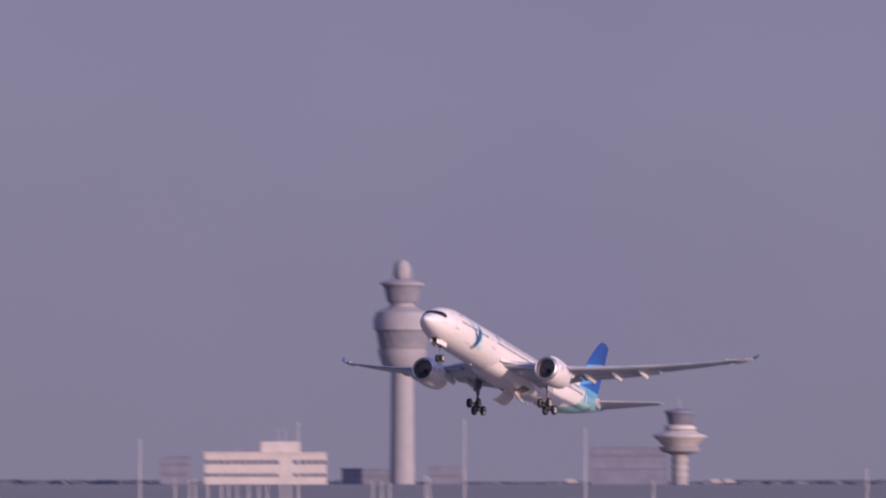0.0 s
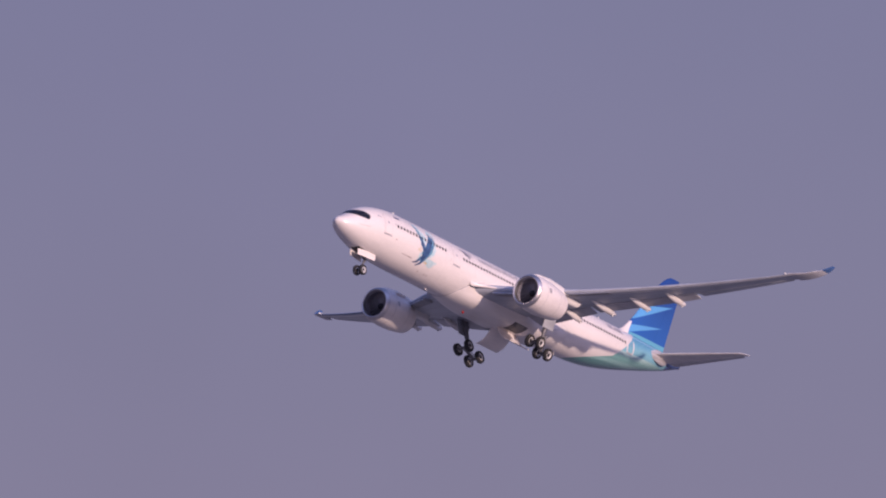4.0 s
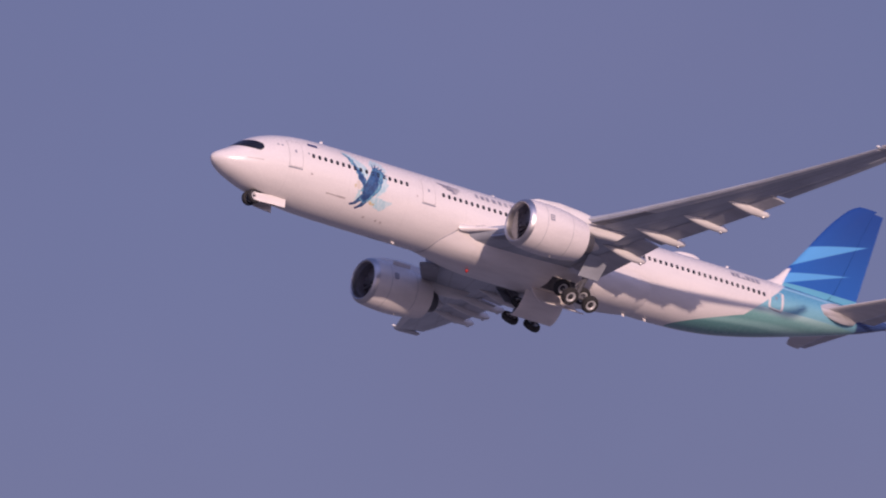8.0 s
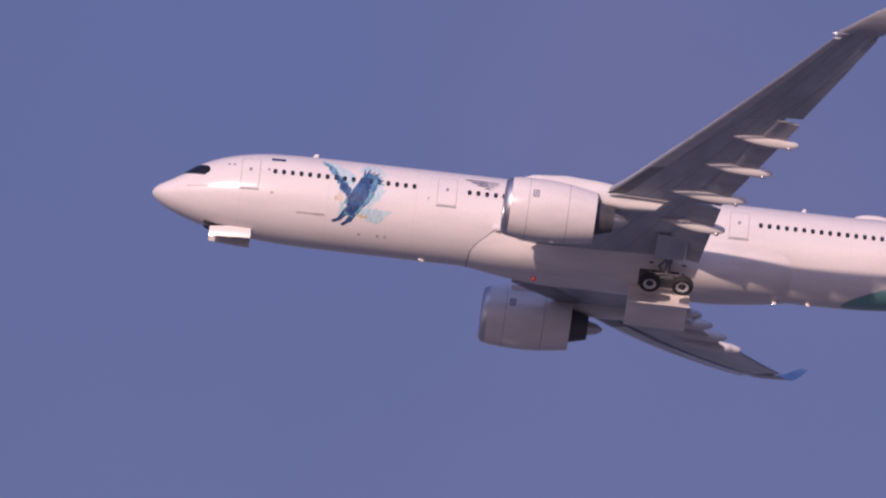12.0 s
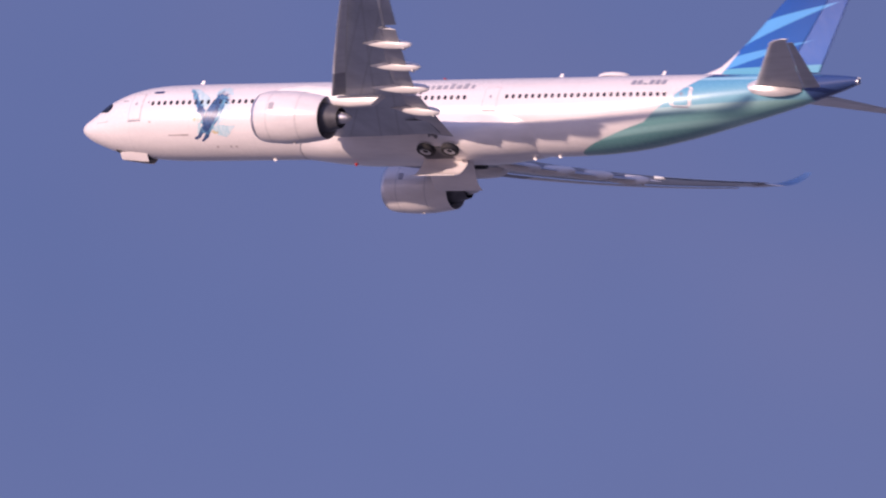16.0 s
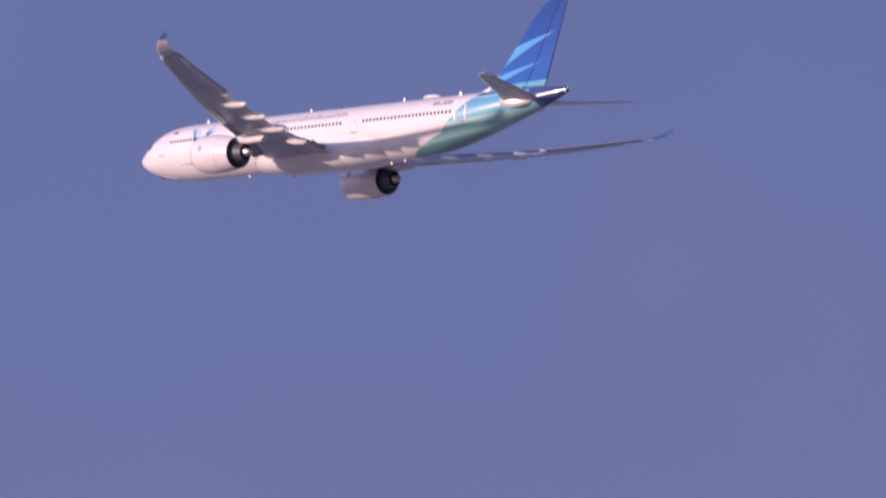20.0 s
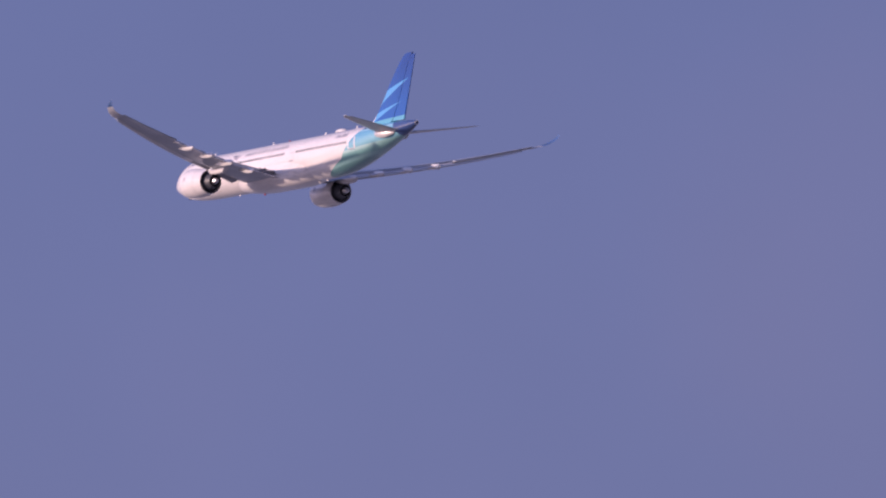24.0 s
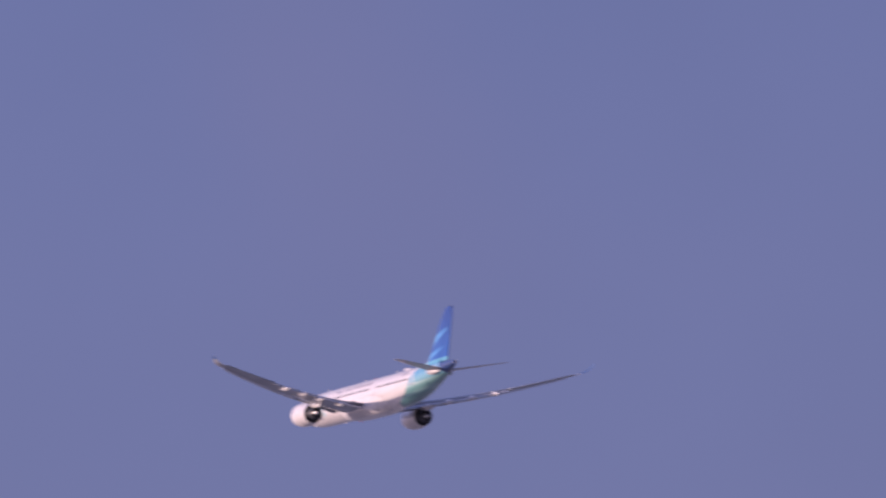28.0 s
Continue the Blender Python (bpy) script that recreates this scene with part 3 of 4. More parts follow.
# the emblem and the lettering as plain bars, both above the windows
for s0, s1, z in ((18.72, 20.95, 1.70), (19.10, 20.85, 1.52), (19.45, 20.65, 1.34), (19.90, 20.48, 1.15)):
    mid = s0 + 0.62 * (s1 - s0)
    f = part("emblem_feather", decal([(s0, z + 0.02), (s0 + 0.25, z - 0.05), (mid, z - 0.05), (mid, z + 0.05), (s0 + 0.2, z + 0.06)], 0.014), M_NAVY, fuselage, "navy feather of the painted emblem")
    part("feather_tip", decal([(mid, z - 0.05), (s1, z - 0.09), (s1 - 0.15, z + 0.03), (mid, z + 0.05)], 0.014), M_GREYMARK, f)
random.seed(4)
s = 22.3
while s < 34.0:
    w = random.uniform(0.22, 0.40)
    part("title_bar", decal(rect(s, s + w, 1.42, 1.42 + random.choice((0.36, 0.36, 0.52)), 0.0), 0.013), M_TITLE if s > 25 else M_GREYMARK, fuselage, "bar of the airline lettering")
    s += w + random.uniform(0.16, 0.30)
for i in range(6):
    part("registration_bar", decal(rect(46.6 + i * 0.48, 46.6 + i * 0.48 + 0.36, 1.50, 1.92 if i != 2 else 1.66), 0.013), M_GREYMARK, fuselage, "bar of the registration lettering")

# aerials, dome and lamps on the hull
dome = bmesh.new()
loft([[P(43.9 + 1.35 * math.cos(a) * r, 0.62 * math.sin(a) * r, 2.72 + 0.38 * math.sqrt(max(0.0, 1 - r**4))) for a in np.linspace(0, 2 * math.pi, 24, endpoint=False)] for r in (1.0, 0.96, 0.88, 0.74, 0.5, 0.2)], True, (False, True), dome)
part("satellite_dome", dome, M_WHITE, fuselage, "white aerial dome on the crown")


def blade(s, z, h, chord, up=1, y=0.0):
    bm = bmesh.new()
    ring = lambda k, dz, sh: [P(s + sh + x * chord * k, y + yy * k, z + dz) for x, yy in ((-0.5, 0), (-0.2, 0.03), (0.2, 0.025), (0.5, 0), (0.2, -0.025), (-0.2, -0.03))]
    return loft([ring(1, -0.08 * up, 0), ring(1, 0, 0), ring(0.55, h * up, 0.12)], True, (True, True), bm)


for s, z, h, c, u in ((9.6, 2.73, 0.38, 0.40, 1), (25.5, 2.75, 0.28, 0.4, 1), (39.5, 2.75, 0.36, 0.36, 1), (47.8, 2.76, 0.40, 0.34, 1), (16.6, -2.86, 0.16, 0.35, -1), (38.15, -2.84, 0.42, 0.36, -1), (40.2, -2.84, 0.30, 0.32, -1)):
    part("blade_aerial", blade(s, z, h, c, u), M_WHITE, fuselage, "small white blade aerial")
part("belly_beacon", lathe([(0, 0.13), (0.1, 0.12), (0.2, 0.06), (0.22, 0.0)], Matrix.Translation(P(23.55, 0.0, -3.30)) @ pose(0, 0, 0, 0, 90, 0), 12), M_REDLAMP, fuselage, "red beacon lamp under the belly")
part("crown_beacon", lathe([(0, 0.13), (0.1, 0.12), (0.2, 0.06), (0.22, 0.0)], Matrix.Translation(P(30, 0, 2.75)) @ pose(0, 0, 0, 0, -90, 0), 12), M_REDLAMP, fuselage, "red beacon lamp on the crown")


# belly fairing between the wings
swell = curve([(18.6, 0.0), (18.72, 0.09), (19.3, 0.24), (20.2, 0.46), (22.0, 0.80), (24.5, 1.0), (34.0, 1.0), (36.5, 0.72), (38.2, 0.38), (39.4, 0.0)])


seam_line = curve([(0.0, 23.4), (0.18, 23.2), (0.26, 22.5), (0.44, 21.02), (0.59, 20.45), (0.72, 19.95), (0.88, 19.5), (1.0, 19.4)])


def belly_point(s, a, off=0.0):
    """The fairing's skin at station s, a radians from port round under the keel; its front edge sweeps
    back towards the wing roots and its underside is flattened."""
    b, low = swell(s), math.sin(a)
    f = min(max((s - 20.0) / 8.0, 0.0), 1.0)
    s += (seam_line(low) - 18.74) * (1 - f * f * (3 - 2 * f))
    u = min(max((low - 0.02 - 0.35 * (1 - b)) / 0.33, 0.0), 1.0)
    k = b * u * u * (3 - 2 * u)
    flat = 1 - 0.34 * b
    side = math.copysign(abs(math.cos(a)) ** flat, math.cos(a))
    return P(s, (2.72 + 0.30 * k + off) * side, -(2.84 + 0.44 * k + off) * low ** flat)


def make_belly():
    rings = [[belly_point(s, a) for a in np.linspace(0, math.pi, 41)] for s in [18.6, 18.66, 18.72, 18.9] + list(np.linspace(19.2, 39.4, 42))]
    return part("belly_fairing", loft(rings, False), M_WHITE, airliner, "pale bulged belly fairing")


belly = make_belly()


def fairing_seam():
    """The dark edge along the front of the belly fairing, from wing root to wing root under the keel."""
    bm, rows = bmesh.new(), []
    for a in np.linspace(radians(12), radians(168), 60):
        s = seam_line(math.sin(a))
        out = []
        for ds in (-0.035, 0.035):
            p = belly_point(18.74 + ds, a, 0.02)
            # stay outside the hull where the fairing has not risen yet
            rim = hull_wide(s), (hull_top(s) - hull_low(s)) / 2
            q = math.hypot(p.y / rim[0], (p.z - (hull_top(s) + hull_low(s)) / 2) / rim[1])
            if q < 1.008:
                p.y *= 1.008 / q
                p.z = (hull_top(s) + hull_low(s)) / 2 + (p.z - (hull_top(s) + hull_low(s)) / 2) * 1.008 / q
            out.append(bm.verts.new(p))
        rows.append(out)
    for r, q in zip(rows, rows[1:]):
        bm.faces.new((r[0], r[1], q[1], q[0]))
    return part("fairing_seam", bm, M_GREYMARK, belly, "dark seam along the front of the fairing")


fairing_seam()


# ---- wings ----
def foil(thick, n=12, cut=1.0):
    """Outline of a wing section of unit chord, trailing edge to nose and back; cut shortens it."""
    def half(x):
        return 5 * thick * (0.2969 * math.sqrt(x) - 0.126 * x - 0.3516 * x**2 + 0.2843 * x**3 - 0.1036 * x**4)
    xs = [cut * (1 - math.cos(t)) / 2 for t in np.linspace(0, math.pi, n)]
    upper = [(x, half(x) + 0.02 * math.sin(math.pi * x)) for x in xs[::-1]]
    lower = [(x, -half(x) * 0.9 + 0.02 * math.sin(math.pi * x)) for x in xs[1:]]
    return upper + lower


lead = curve([(0.5, 19.75), (2.8, 21.3), (5, 22.9), (9, 26.15), (10, 26.88), (15, 29.82), (20, 32.83), (25, 35.92), (29.3, 38.62)])


def trail(y):
    return 33.2 + 0.104 * (y - 2.8) if y < 9.9 else 31.34 + 0.345 * (y - 2.8) + 0.001 * (y - 2.8) ** 2


def wing_z(y):
    return -1.58 + 0.0862 * (y - 2.8) + 0.00327 * (y - 2.8) ** 2


def wing_ring(y, sd, cut=1.0, n=12, gap=0.0):
    """A section of the wing; gap is the part of the chord that the slat leaves free in front."""
    c, le = trail(y) - lead(y), lead(y)
    tw = radians(3.0 - 0.29 * y)
    th = 0.135 - 0.0016 * y
    return [P(le + (gap + x * (1 - gap)) * c, sd * y, wing_z(y) + z * c - math.sin(tw) * (x - 0.3) * c) for x, z in foil(th, n, cut)]


def surface(y0, y1, a0, a1, drop, back, turn, sd, thick=0.12, steps=8):
    """A flap, slat or aileron: a section from chord fraction a0 (inner, outer) to a1, moved and turned nose down or up."""
    rings = []
    for y in np.linspace(y0, y1, steps):
        c, le = trail(y) - lead(y), lead(y)
        tw = radians(3.0 - 0.29 * y)
        start = a0[0] + (a0[1] - a0[0]) * (y - y0) / (y1 - y0)
        k = (a1 - start) * c
        q = radians(turn)
        ring = []
        for x, z in foil(thick, 8):
            xx, zz = x * k, z * k
            xr, zr = xx * math.cos(q) + zz * math.sin(q), -xx * math.sin(q) + zz * math.cos(q)
            f = start + back
            ring.append(P(le + f * c + xr, sd * y, wing_z(y) - math.sin(tw) * (f - 0.3) * c + drop * c + zr))
        rings.append(ring)
    return loft(rings)


def make_wing(sd):
    name = "port" if sd > 0 else "starboard"
    bm = bmesh.new()
    rings = [wing_ring(y, sd, 0.80, 12, 0.05) for y in np.linspace(0.6, 19.9, 22)]
    loft(rings, True, (True, True), bm)
    loft([wing_ring(y, sd, 1.0, 12, 0.05) for y in np.linspace(19.92, 29.2, 10)], True, (True, True), bm)
    wing = part("wing", bm, M_WING, airliner, "swept grey wing of the %s side with flaps drooped" % name)
    # upswept tip
    rings = []
    for u in np.linspace(0, 1, 11):
        y = 29.2 + 2.8 * math.sin(u * math.pi / 2 * 0.92) / math.sin(math.pi / 2 * 0.92)
        le = lead(29.2) + 3.0 * u + 0.9 * u * u
        c = (trail(29.2) - lead(29.2)) * (1 - 0.78 * u**1.3)
        lift = 0.45 * u + 1.25 * u * u
        lean = math.atan2(0.55 + 3.5 * u, 3.6 * (1.02 - u * 0.85)) * 0.9
        ring = [P(le + x * c, sd * (y - z * c * math.sin(lean)), wing_z(29.2) + lift + z * c * math.cos(lean)) for x, z in foil(0.10)]
        rings.append(ring)
    tip = part("wing_tip", loft(rings), M_FLAP, wing, "curved upswept wing tip, blue inside")
    tip.data.materials.append(M_TIP)
    for f in tip.data.polygons:
        f.material_index = int((f.normal.z > 0.02 and abs(f.center.y) > 30.2) or abs(f.center.y) > 31.55)
    part("flap", surface(3.2, 9.6, (0.78, 0.78), 1.0, -0.016, 0.004, 9, sd), M_FLAP, wing, "drooped inner flap")
    part("flap", surface(9.9, 19.75, (0.76, 0.70), 1.0, -0.018, 0.006, 8, sd), M_FLAP, wing, "drooped outer flap")
    part("flap_shroud", surface(9.9, 19.75, (0.70, 0.645), 0.80, -0.010, 0.0, 2, sd, 0.05), M_WING, wing)
    for y0, y1 in ((20.0, 24.2), (24.24, 28.6)):
        part("aileron", surface(y0, y1, (0.76, 0.76), 1.004, -0.004, 0.0, 1, sd), M_WING, wing)
    for y0, y1 in ((4.3, 8.3), (10.2, 13.84), (13.86, 17.44), (17.46, 21.04), (21.06, 24.84), (24.86, 28.9)):
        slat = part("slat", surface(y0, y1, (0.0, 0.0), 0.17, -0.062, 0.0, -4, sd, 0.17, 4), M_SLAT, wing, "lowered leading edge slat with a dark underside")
        # faces that point downwards take a darker grey
        slat.data.materials.append(M_SLATUNDER)
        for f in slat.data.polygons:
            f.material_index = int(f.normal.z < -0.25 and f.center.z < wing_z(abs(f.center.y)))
    # flap track fairings: span, front and rear end
    for y, s0, z0, s1, z1, deep in ((7.4, 30.3, -1.36, 34.4, -1.70, 0.38), (10.83, 29.9, -0.70, 35.33, -0.98, 0.42), (14.25, 31.5, -0.06, 36.5, -0.40, 0.40), (17.7, 33.0, 0.50, 37.62, 0.18, 0.38)):
        rings = []
        for u in (0, 0.05, 0.12, 0.2, 0.3, 0.4, 0.5, 0.6, 0.7, 0.8, 0.88, 0.94, 0.98, 1.0):
            r = 0.03 + deep * (math.sin(math.pi / 2 * min(1.0, u / 0.62)) ** 1.25) * math.sqrt(max(0.0, 1 - (max(0.0, u - 0.62) / 0.385) ** 2.8))
            mid = z0 + (z1 - z0) * u - 0.02 * math.sin(math.pi * u)
            rings.append([P(s0 + (s1 - s0) * u, sd * (y + 0.72 * r * math.sin(a)), mid + (1.0 if math.cos(a) < 0 else 0.8) * r * math.cos(a)) for a in np.linspace(0, 2 * math.pi, 16, endpoint=False)])
        canoe = part("flap_fairing", loft(rings), M_FAIRING, wing, "pale canoe-shaped flap fairing")
        # metal cap added under the tail to catch the sun as a glint
        low = min(rings[-4], key=lambda p: p.z)
        part("glint_cap", lathe([(-0.03, 0.15), (0.03, 0.14), (0.08, 0.08), (0.10, 0.0)], Matrix.Translation(low) @ pose(0, 0, 0, 0, 90, 0), 14), M_METAL, canoe, "small metal cap added for the glint at the fairing tail")
    part("navigation_lamp", lathe([(0, 0.10), (0.2, 0.08), (0.3, 0.0)], Matrix.Translation(P(lead(29.0) + 0.1, sd * 29.0, wing_z(29.0))), 10), M_CLEAR, wing)
    root = bmesh.new()
    loft([[P(21.1 + 2.0 * u, sd * (2.62 + 1.7 * u**1.2), -1.30 + (0.16 * (1 - u) + 0.10) * math.sin(a) + 0.0 * u) + Vector((0.45 * math.cos(a) * (1 - 0.5 * u), 0, 0)) for a in np.linspace(0, 2 * math.pi, 12, endpoint=False)] for u in np.linspace(0, 1, 8)], True, (True, True), root)
    part("root_fillet", root, M_WHITE, wing, "pale fillet at the wing root")
    return wing


M_TIP = painted("tip_paint", (0.05, 0.11, 0.27), 0.3, 0.2)
M_SLATUNDER = painted("slat_underside_grey", (0.27, 0.275, 0.31), 0.5, 0.2, 0.0)
M_SLAT = painted("slat_metal", (0.66, 0.655, 0.67), 0.36, 0.15, 0.0, 0.75)
wings = [make_wing(1), make_wing(-1)]


# ---- engines ----
def make_engine(sd):
    y0, z0 = 9.37 * sd, -2.45
    at = Matrix.Translation(P(20.95, y0, z0)) @ pose(0, 0, 0, 0, -1.5, 0) @ Matrix.Rotation(math.pi, 4, "Z")   # local x points aft
    cowl = part("engine", lathe([(0.38, 1.76), (0.8, 1.83), (1.4, 1.86), (2.2, 1.89), (3.0, 1.87), (3.8, 1.80), (4.8, 1.66), (5.5, 1.53), (5.5, 1.49), (4.6, 1.45)], at, 56), M_NACELLE, airliner, "white turbofan engine under the wing")
    part("inlet_lip", lathe([(0.38, 1.757), (0.2, 1.70), (0.06, 1.60), (0.0, 1.50), (0.05, 1.42), (0.2, 1.38), (0.5, 1.37)], at, 56), M_METAL, cowl, "polished metal inlet lip")
    part("inlet_duct", lathe([(0.5, 1.368), (1.5, 1.42), (1.52, 0.0)], at, 40), M_GREYDUCT, cowl, "dark inlet duct")
    blade_mesh = None
    for k in range(20):
        if blade_mesh is None:
            fan = bmesh.new()
            loft([[Vector((x - 0.012, y, z)), Vector((x + 0.012, y, z)), Vector((x2 + 0.012, y, z2)), Vector((x2 - 0.012, y, z2))]
                  for y, x, z, x2, z2 in ((0.36, 1.15, -0.10, 1.34, 0.10), (0.9, 1.08, -0.16, 1.40, 0.18), (1.40, 1.05, -0.20, 1.42, 0.26))], True, (True, True), fan)
            f = part("fan_blade", fan, M_BLADE, cowl, "dark metal fan blade", 0)
            blade_mesh = f.data
        else:
            f = new("fan_blade", blade_mesh)
            f.parent = cowl
        f.matrix_basis = at @ Matrix.Rotation(2 * math.pi * k / 20, 4, "X")
    part("spinner", lathe([(0.75, 0.0), (0.9, 0.16), (1.1, 0.29), (1.4, 0.40)], at, 24), M_DARK, cowl)
    part("core_cowl", lathe([(4.4, 1.16), (5.4, 1.08), (6.0, 0.90), (6.6, 0.74), (6.6, 0.70), (6.0, 0.68)], at, 36), M_CORE, cowl, "dark metal core exhaust")
    part("bypass_duct", lathe([(4.7, 1.46), (4.65, 1.1)], at, 36), M_HOT, cowl)
    part("exhaust_plug", lathe([(6.0, 0.52), (6.6, 0.46), (7.2, 0.30), (7.5, 0.10), (7.55, 0.0)], at, 24), M_METAL, cowl, "dull metal exhaust cone")
    # seam lines, emblem and strake
    for x in (1.40, 3.80):
        r = 1.862 if x < 2 else 1.802
        part("cowl_seam", lathe([(x, r), (x + 0.03, r + 0.006), (x + 0.06, r)], at, 56), M_SEAM, cowl)
    for side in (1, -1):
        plate = bmesh.new()
        for u0, u1, a0, a1 in ((1.62, 1.70, 73, 86), (1.92, 2.00, 73, 86), (1.62, 2.00, 72, 75), (1.62, 2.00, 84, 87), (1.74, 1.88, 77, 82)):
            vs = [plate.verts.new(at @ Vector((u, 1.897 * math.sin(radians(a)) * -side, 1.897 * math.cos(radians(a))))) for u, a in ((u0, a0), (u1, a0), (u1, a1), (u0, a1))]
            plate.faces.new(vs)
        part("engine_emblem", plate, M_GREYMARK, cowl, "small dark emblem on the cowling")
    bm = bmesh.new()
    loft([[P(20.6 + x, y0 - sd * (1.40 + h * 0.5) * 1, z0 + 1.25 + h * 0.9) + Vector((0, t, 0)) for x, t in ((2.0, 0), (2.6, 0.02), (3.6, 0), (2.6, -0.02))] for h in (0.0, 0.30)], True, (True, True), bm)
    part("strake", bm, M_NACELLE, cowl)
    # drain mast and lamp glints below
    part("drain_mast", lathe([(3.0, 0.05), (3.2, 0.05)], at @ Matrix.Translation((0, 0, -1.92)), 8, None, (True, True)), M_METAL, cowl)
    # pylon up to the wing
    py = []
    for s, top, low, w, slant in ((21.6, 1.80, 1.6, 0.05, 0.0), (22.6, 2.12, 1.5, 0.30, 0.0), (24.5, 2.28, 1.1, 0.38, 0.0), (26.5, 2.15, 0.72, 0.42, 0.0), (28.2, 1.9, 0.58, 0.42, 0.2), (29.6, 1.72, 0.62, 0.38, 0.7), (30.5, 1.58, 0.68, 0.30, 1.05), (30.56, 1.54, 0.74, 0.24, 1.05)):
        mid, half = z0 + (top + low) / 2, (top - low) / 2
        ring = []
        for a in np.linspace(0, 2 * math.pi, 20, endpoint=False):
            cy, cz = (math.copysign(abs(v) ** 0.6, v) for v in (math.sin(a), math.cos(a)))
            ring.append(P(s + slant * 0.5 * cz, y0 + w * cy, mid + half * cz))
        py.append(ring)
    part("pylon", loft(py), M_FAIRING, cowl, "pale pylon between engine and wing")
    return cowl


M_BLADE = plain("fan_metal", (0.30, 0.29, 0.32), 0.45, 0.35)
M_GREYDUCT = plain("inlet_liner", (0.22, 0.215, 0.25), 0.6, 0.1)
engines = [make_engine(1), make_engine(-1)]


# ---- tail ----
def make_fin():
    def half(x):
        return 0.6 * (0.2969 * math.sqrt(x) - 0.126 * x - 0.3516 * x**2 + 0.2843 * x**3 - 0.1036 * x**4) if x < 0.695 else 0.078 * (1 - x) + 0.009

    def ring(z, x0, x1):
        """A section of the fin from chord fraction x0 to x1, symmetric."""
        le, c = fle(z), fte(z) - fle(z)
        xs = [x0 + (x1 - x0) * (1 - math.cos(t)) / 2 for t in np.linspace(0, math.pi, 13)]
        return [P(le + x * c, half(x) * c, z) for x in xs[::-1]] + [P(le + x * c, -half(x) * c, z) for x in xs]
    fle = curve([(2.3, 49.6), (2.75, 50.9), (3.2, 52.2), (4.2, 53.4), (10.6, 59.5), (11.05, 60.4)])
    fte = curve([(2.3, 60.1), (11.05, 62.85)])
    zs = [2.3, 2.55, 2.8, 3.0, 3.3, 3.8, 4.4, 5.2, 6.2, 7.2, 8.2, 9.2, 10.0, 10.5, 10.8, 11.0, 11.05]
    fin = part("fin", loft([ring(z, 0.0, 0.694) for z in zs]), M_FIN, airliner, "deep blue fin with two pale blue wedges")
    rud = [z for z in zs if 2.7 < z < 10.9]
    part("rudder", loft([ring(z, 0.701, 1.0) for z in rud]), M_RUDDER, fin, "glossy blue rudder")
    return fin


fin = make_fin()


def make_stabiliser(sd):
    def ring(y, a=0.0, b=1.0, th=0.10):
        le, te = 55.9 + 0.665 * (y - 1.2), 61.2 + 0.215 * (y - 1.2)
        c = (te - le)
        z = 1.36 + 0.130 * (y - 1.2)
        if y > 9.2:
            le += (y - 9.2) * 2.6
            c = te - le
        return [P(le + (a + (b - a) * x) * c, sd * y, z + zz * c * (b - a) * (1 if a == 0 else 0.8)) for x, zz in foil(th, 12)]
    ys = [0.5, 1.2, 2, 3, 4, 5, 6, 7, 8, 9, 9.3, 9.5]
    st = part("stabiliser", loft([ring(y, 0, 0.74) for y in ys]), M_STAB, airliner, "swept grey tailplane half")
    part("elevator", loft([ring(y, 0.745, 1.0, 0.12) for y in (1.3, 3, 5, 7, 8.9)]), M_FLAP, st)
    bm = bmesh.new()
    loft([[P(55.5 + 4.2 * u, sd * (hull_wide(55.5 + 4.2 * u) * 0.93 + 0.16 * math.sin(math.pi * u) + 0.28 * math.cos(a) * math.sin(math.pi * u) ** 0.6), 1.32 + 0.05 * math.sin(math.pi * u) + (0.10 + 0.62 * math.sin(math.pi * u) ** 0.7) * math.sin(a)) for a in np.linspace(0, 2 * math.pi, 14, endpoint=False)] for u in np.linspace(0.02, 0.98, 14)], True, (True, True), bm)
    part("root_plate", bm, M_ROOT, st, "bare metal plate at the tailplane root")
    return st


M_ROOT = painted("root_plate_metal", (0.74, 0.71, 0.70), 0.34, 0.4, 0.1, 0.45, (0.2, 1, 3))
stabilisers = [make_stabiliser(1), make_stabiliser(-1)]


# ---- landing gear: parts that move ----
def wheel(parent, x, y, z, r, w, side):
    m = Matrix.Translation((x, y, z)) @ Matrix.Rotation(math.pi / 2, 4, "Z")
    ty = part("tyre", lathe([(-w * 0.42, r * 0.60), (-w * 0.5, r * 0.78), (-w * 0.42, r * 0.93), (-w * 0.22, r), (w * 0.22, r), (w * 0.42, r * 0.93), (w * 0.5, r * 0.78), (w * 0.42, r * 0.60)], m, 28), M_TYRE, parent, "black aircraft tyre")
    for k in (1, -1):
        rim = bmesh.new()
        lathe([(k * w * 0.40, r * 0.60), (k * w * 0.42, r * 0.56), (k * w * 0.40, r * 0.46), (k * w * 0.30, r * 0.40), (k * w * 0.26, r * 0.34)], m, 24, rim)
        part("rim", rim, M_RIM, parent, "pale wheel rim")
        hub = bmesh.new()
        lathe([(k * w * 0.25, r * 0.35), (k * w * 0.22, r * 0.20), (k * w * 0.38, r * 0.17), (k * w * 0.44, r * 0.12), (k * w * 0.44, 0.0)], m, 18, hub)
        part("hub", hub, M_DARK, parent, "dark wheel hub")
    return ty


MAIN_PIVOT, LEG = (31.45, 5.3, -1.5), 3.9
NOSE_PIVOT, NOSE_LEG = (6.25, 0.0, -2.1), 2.55


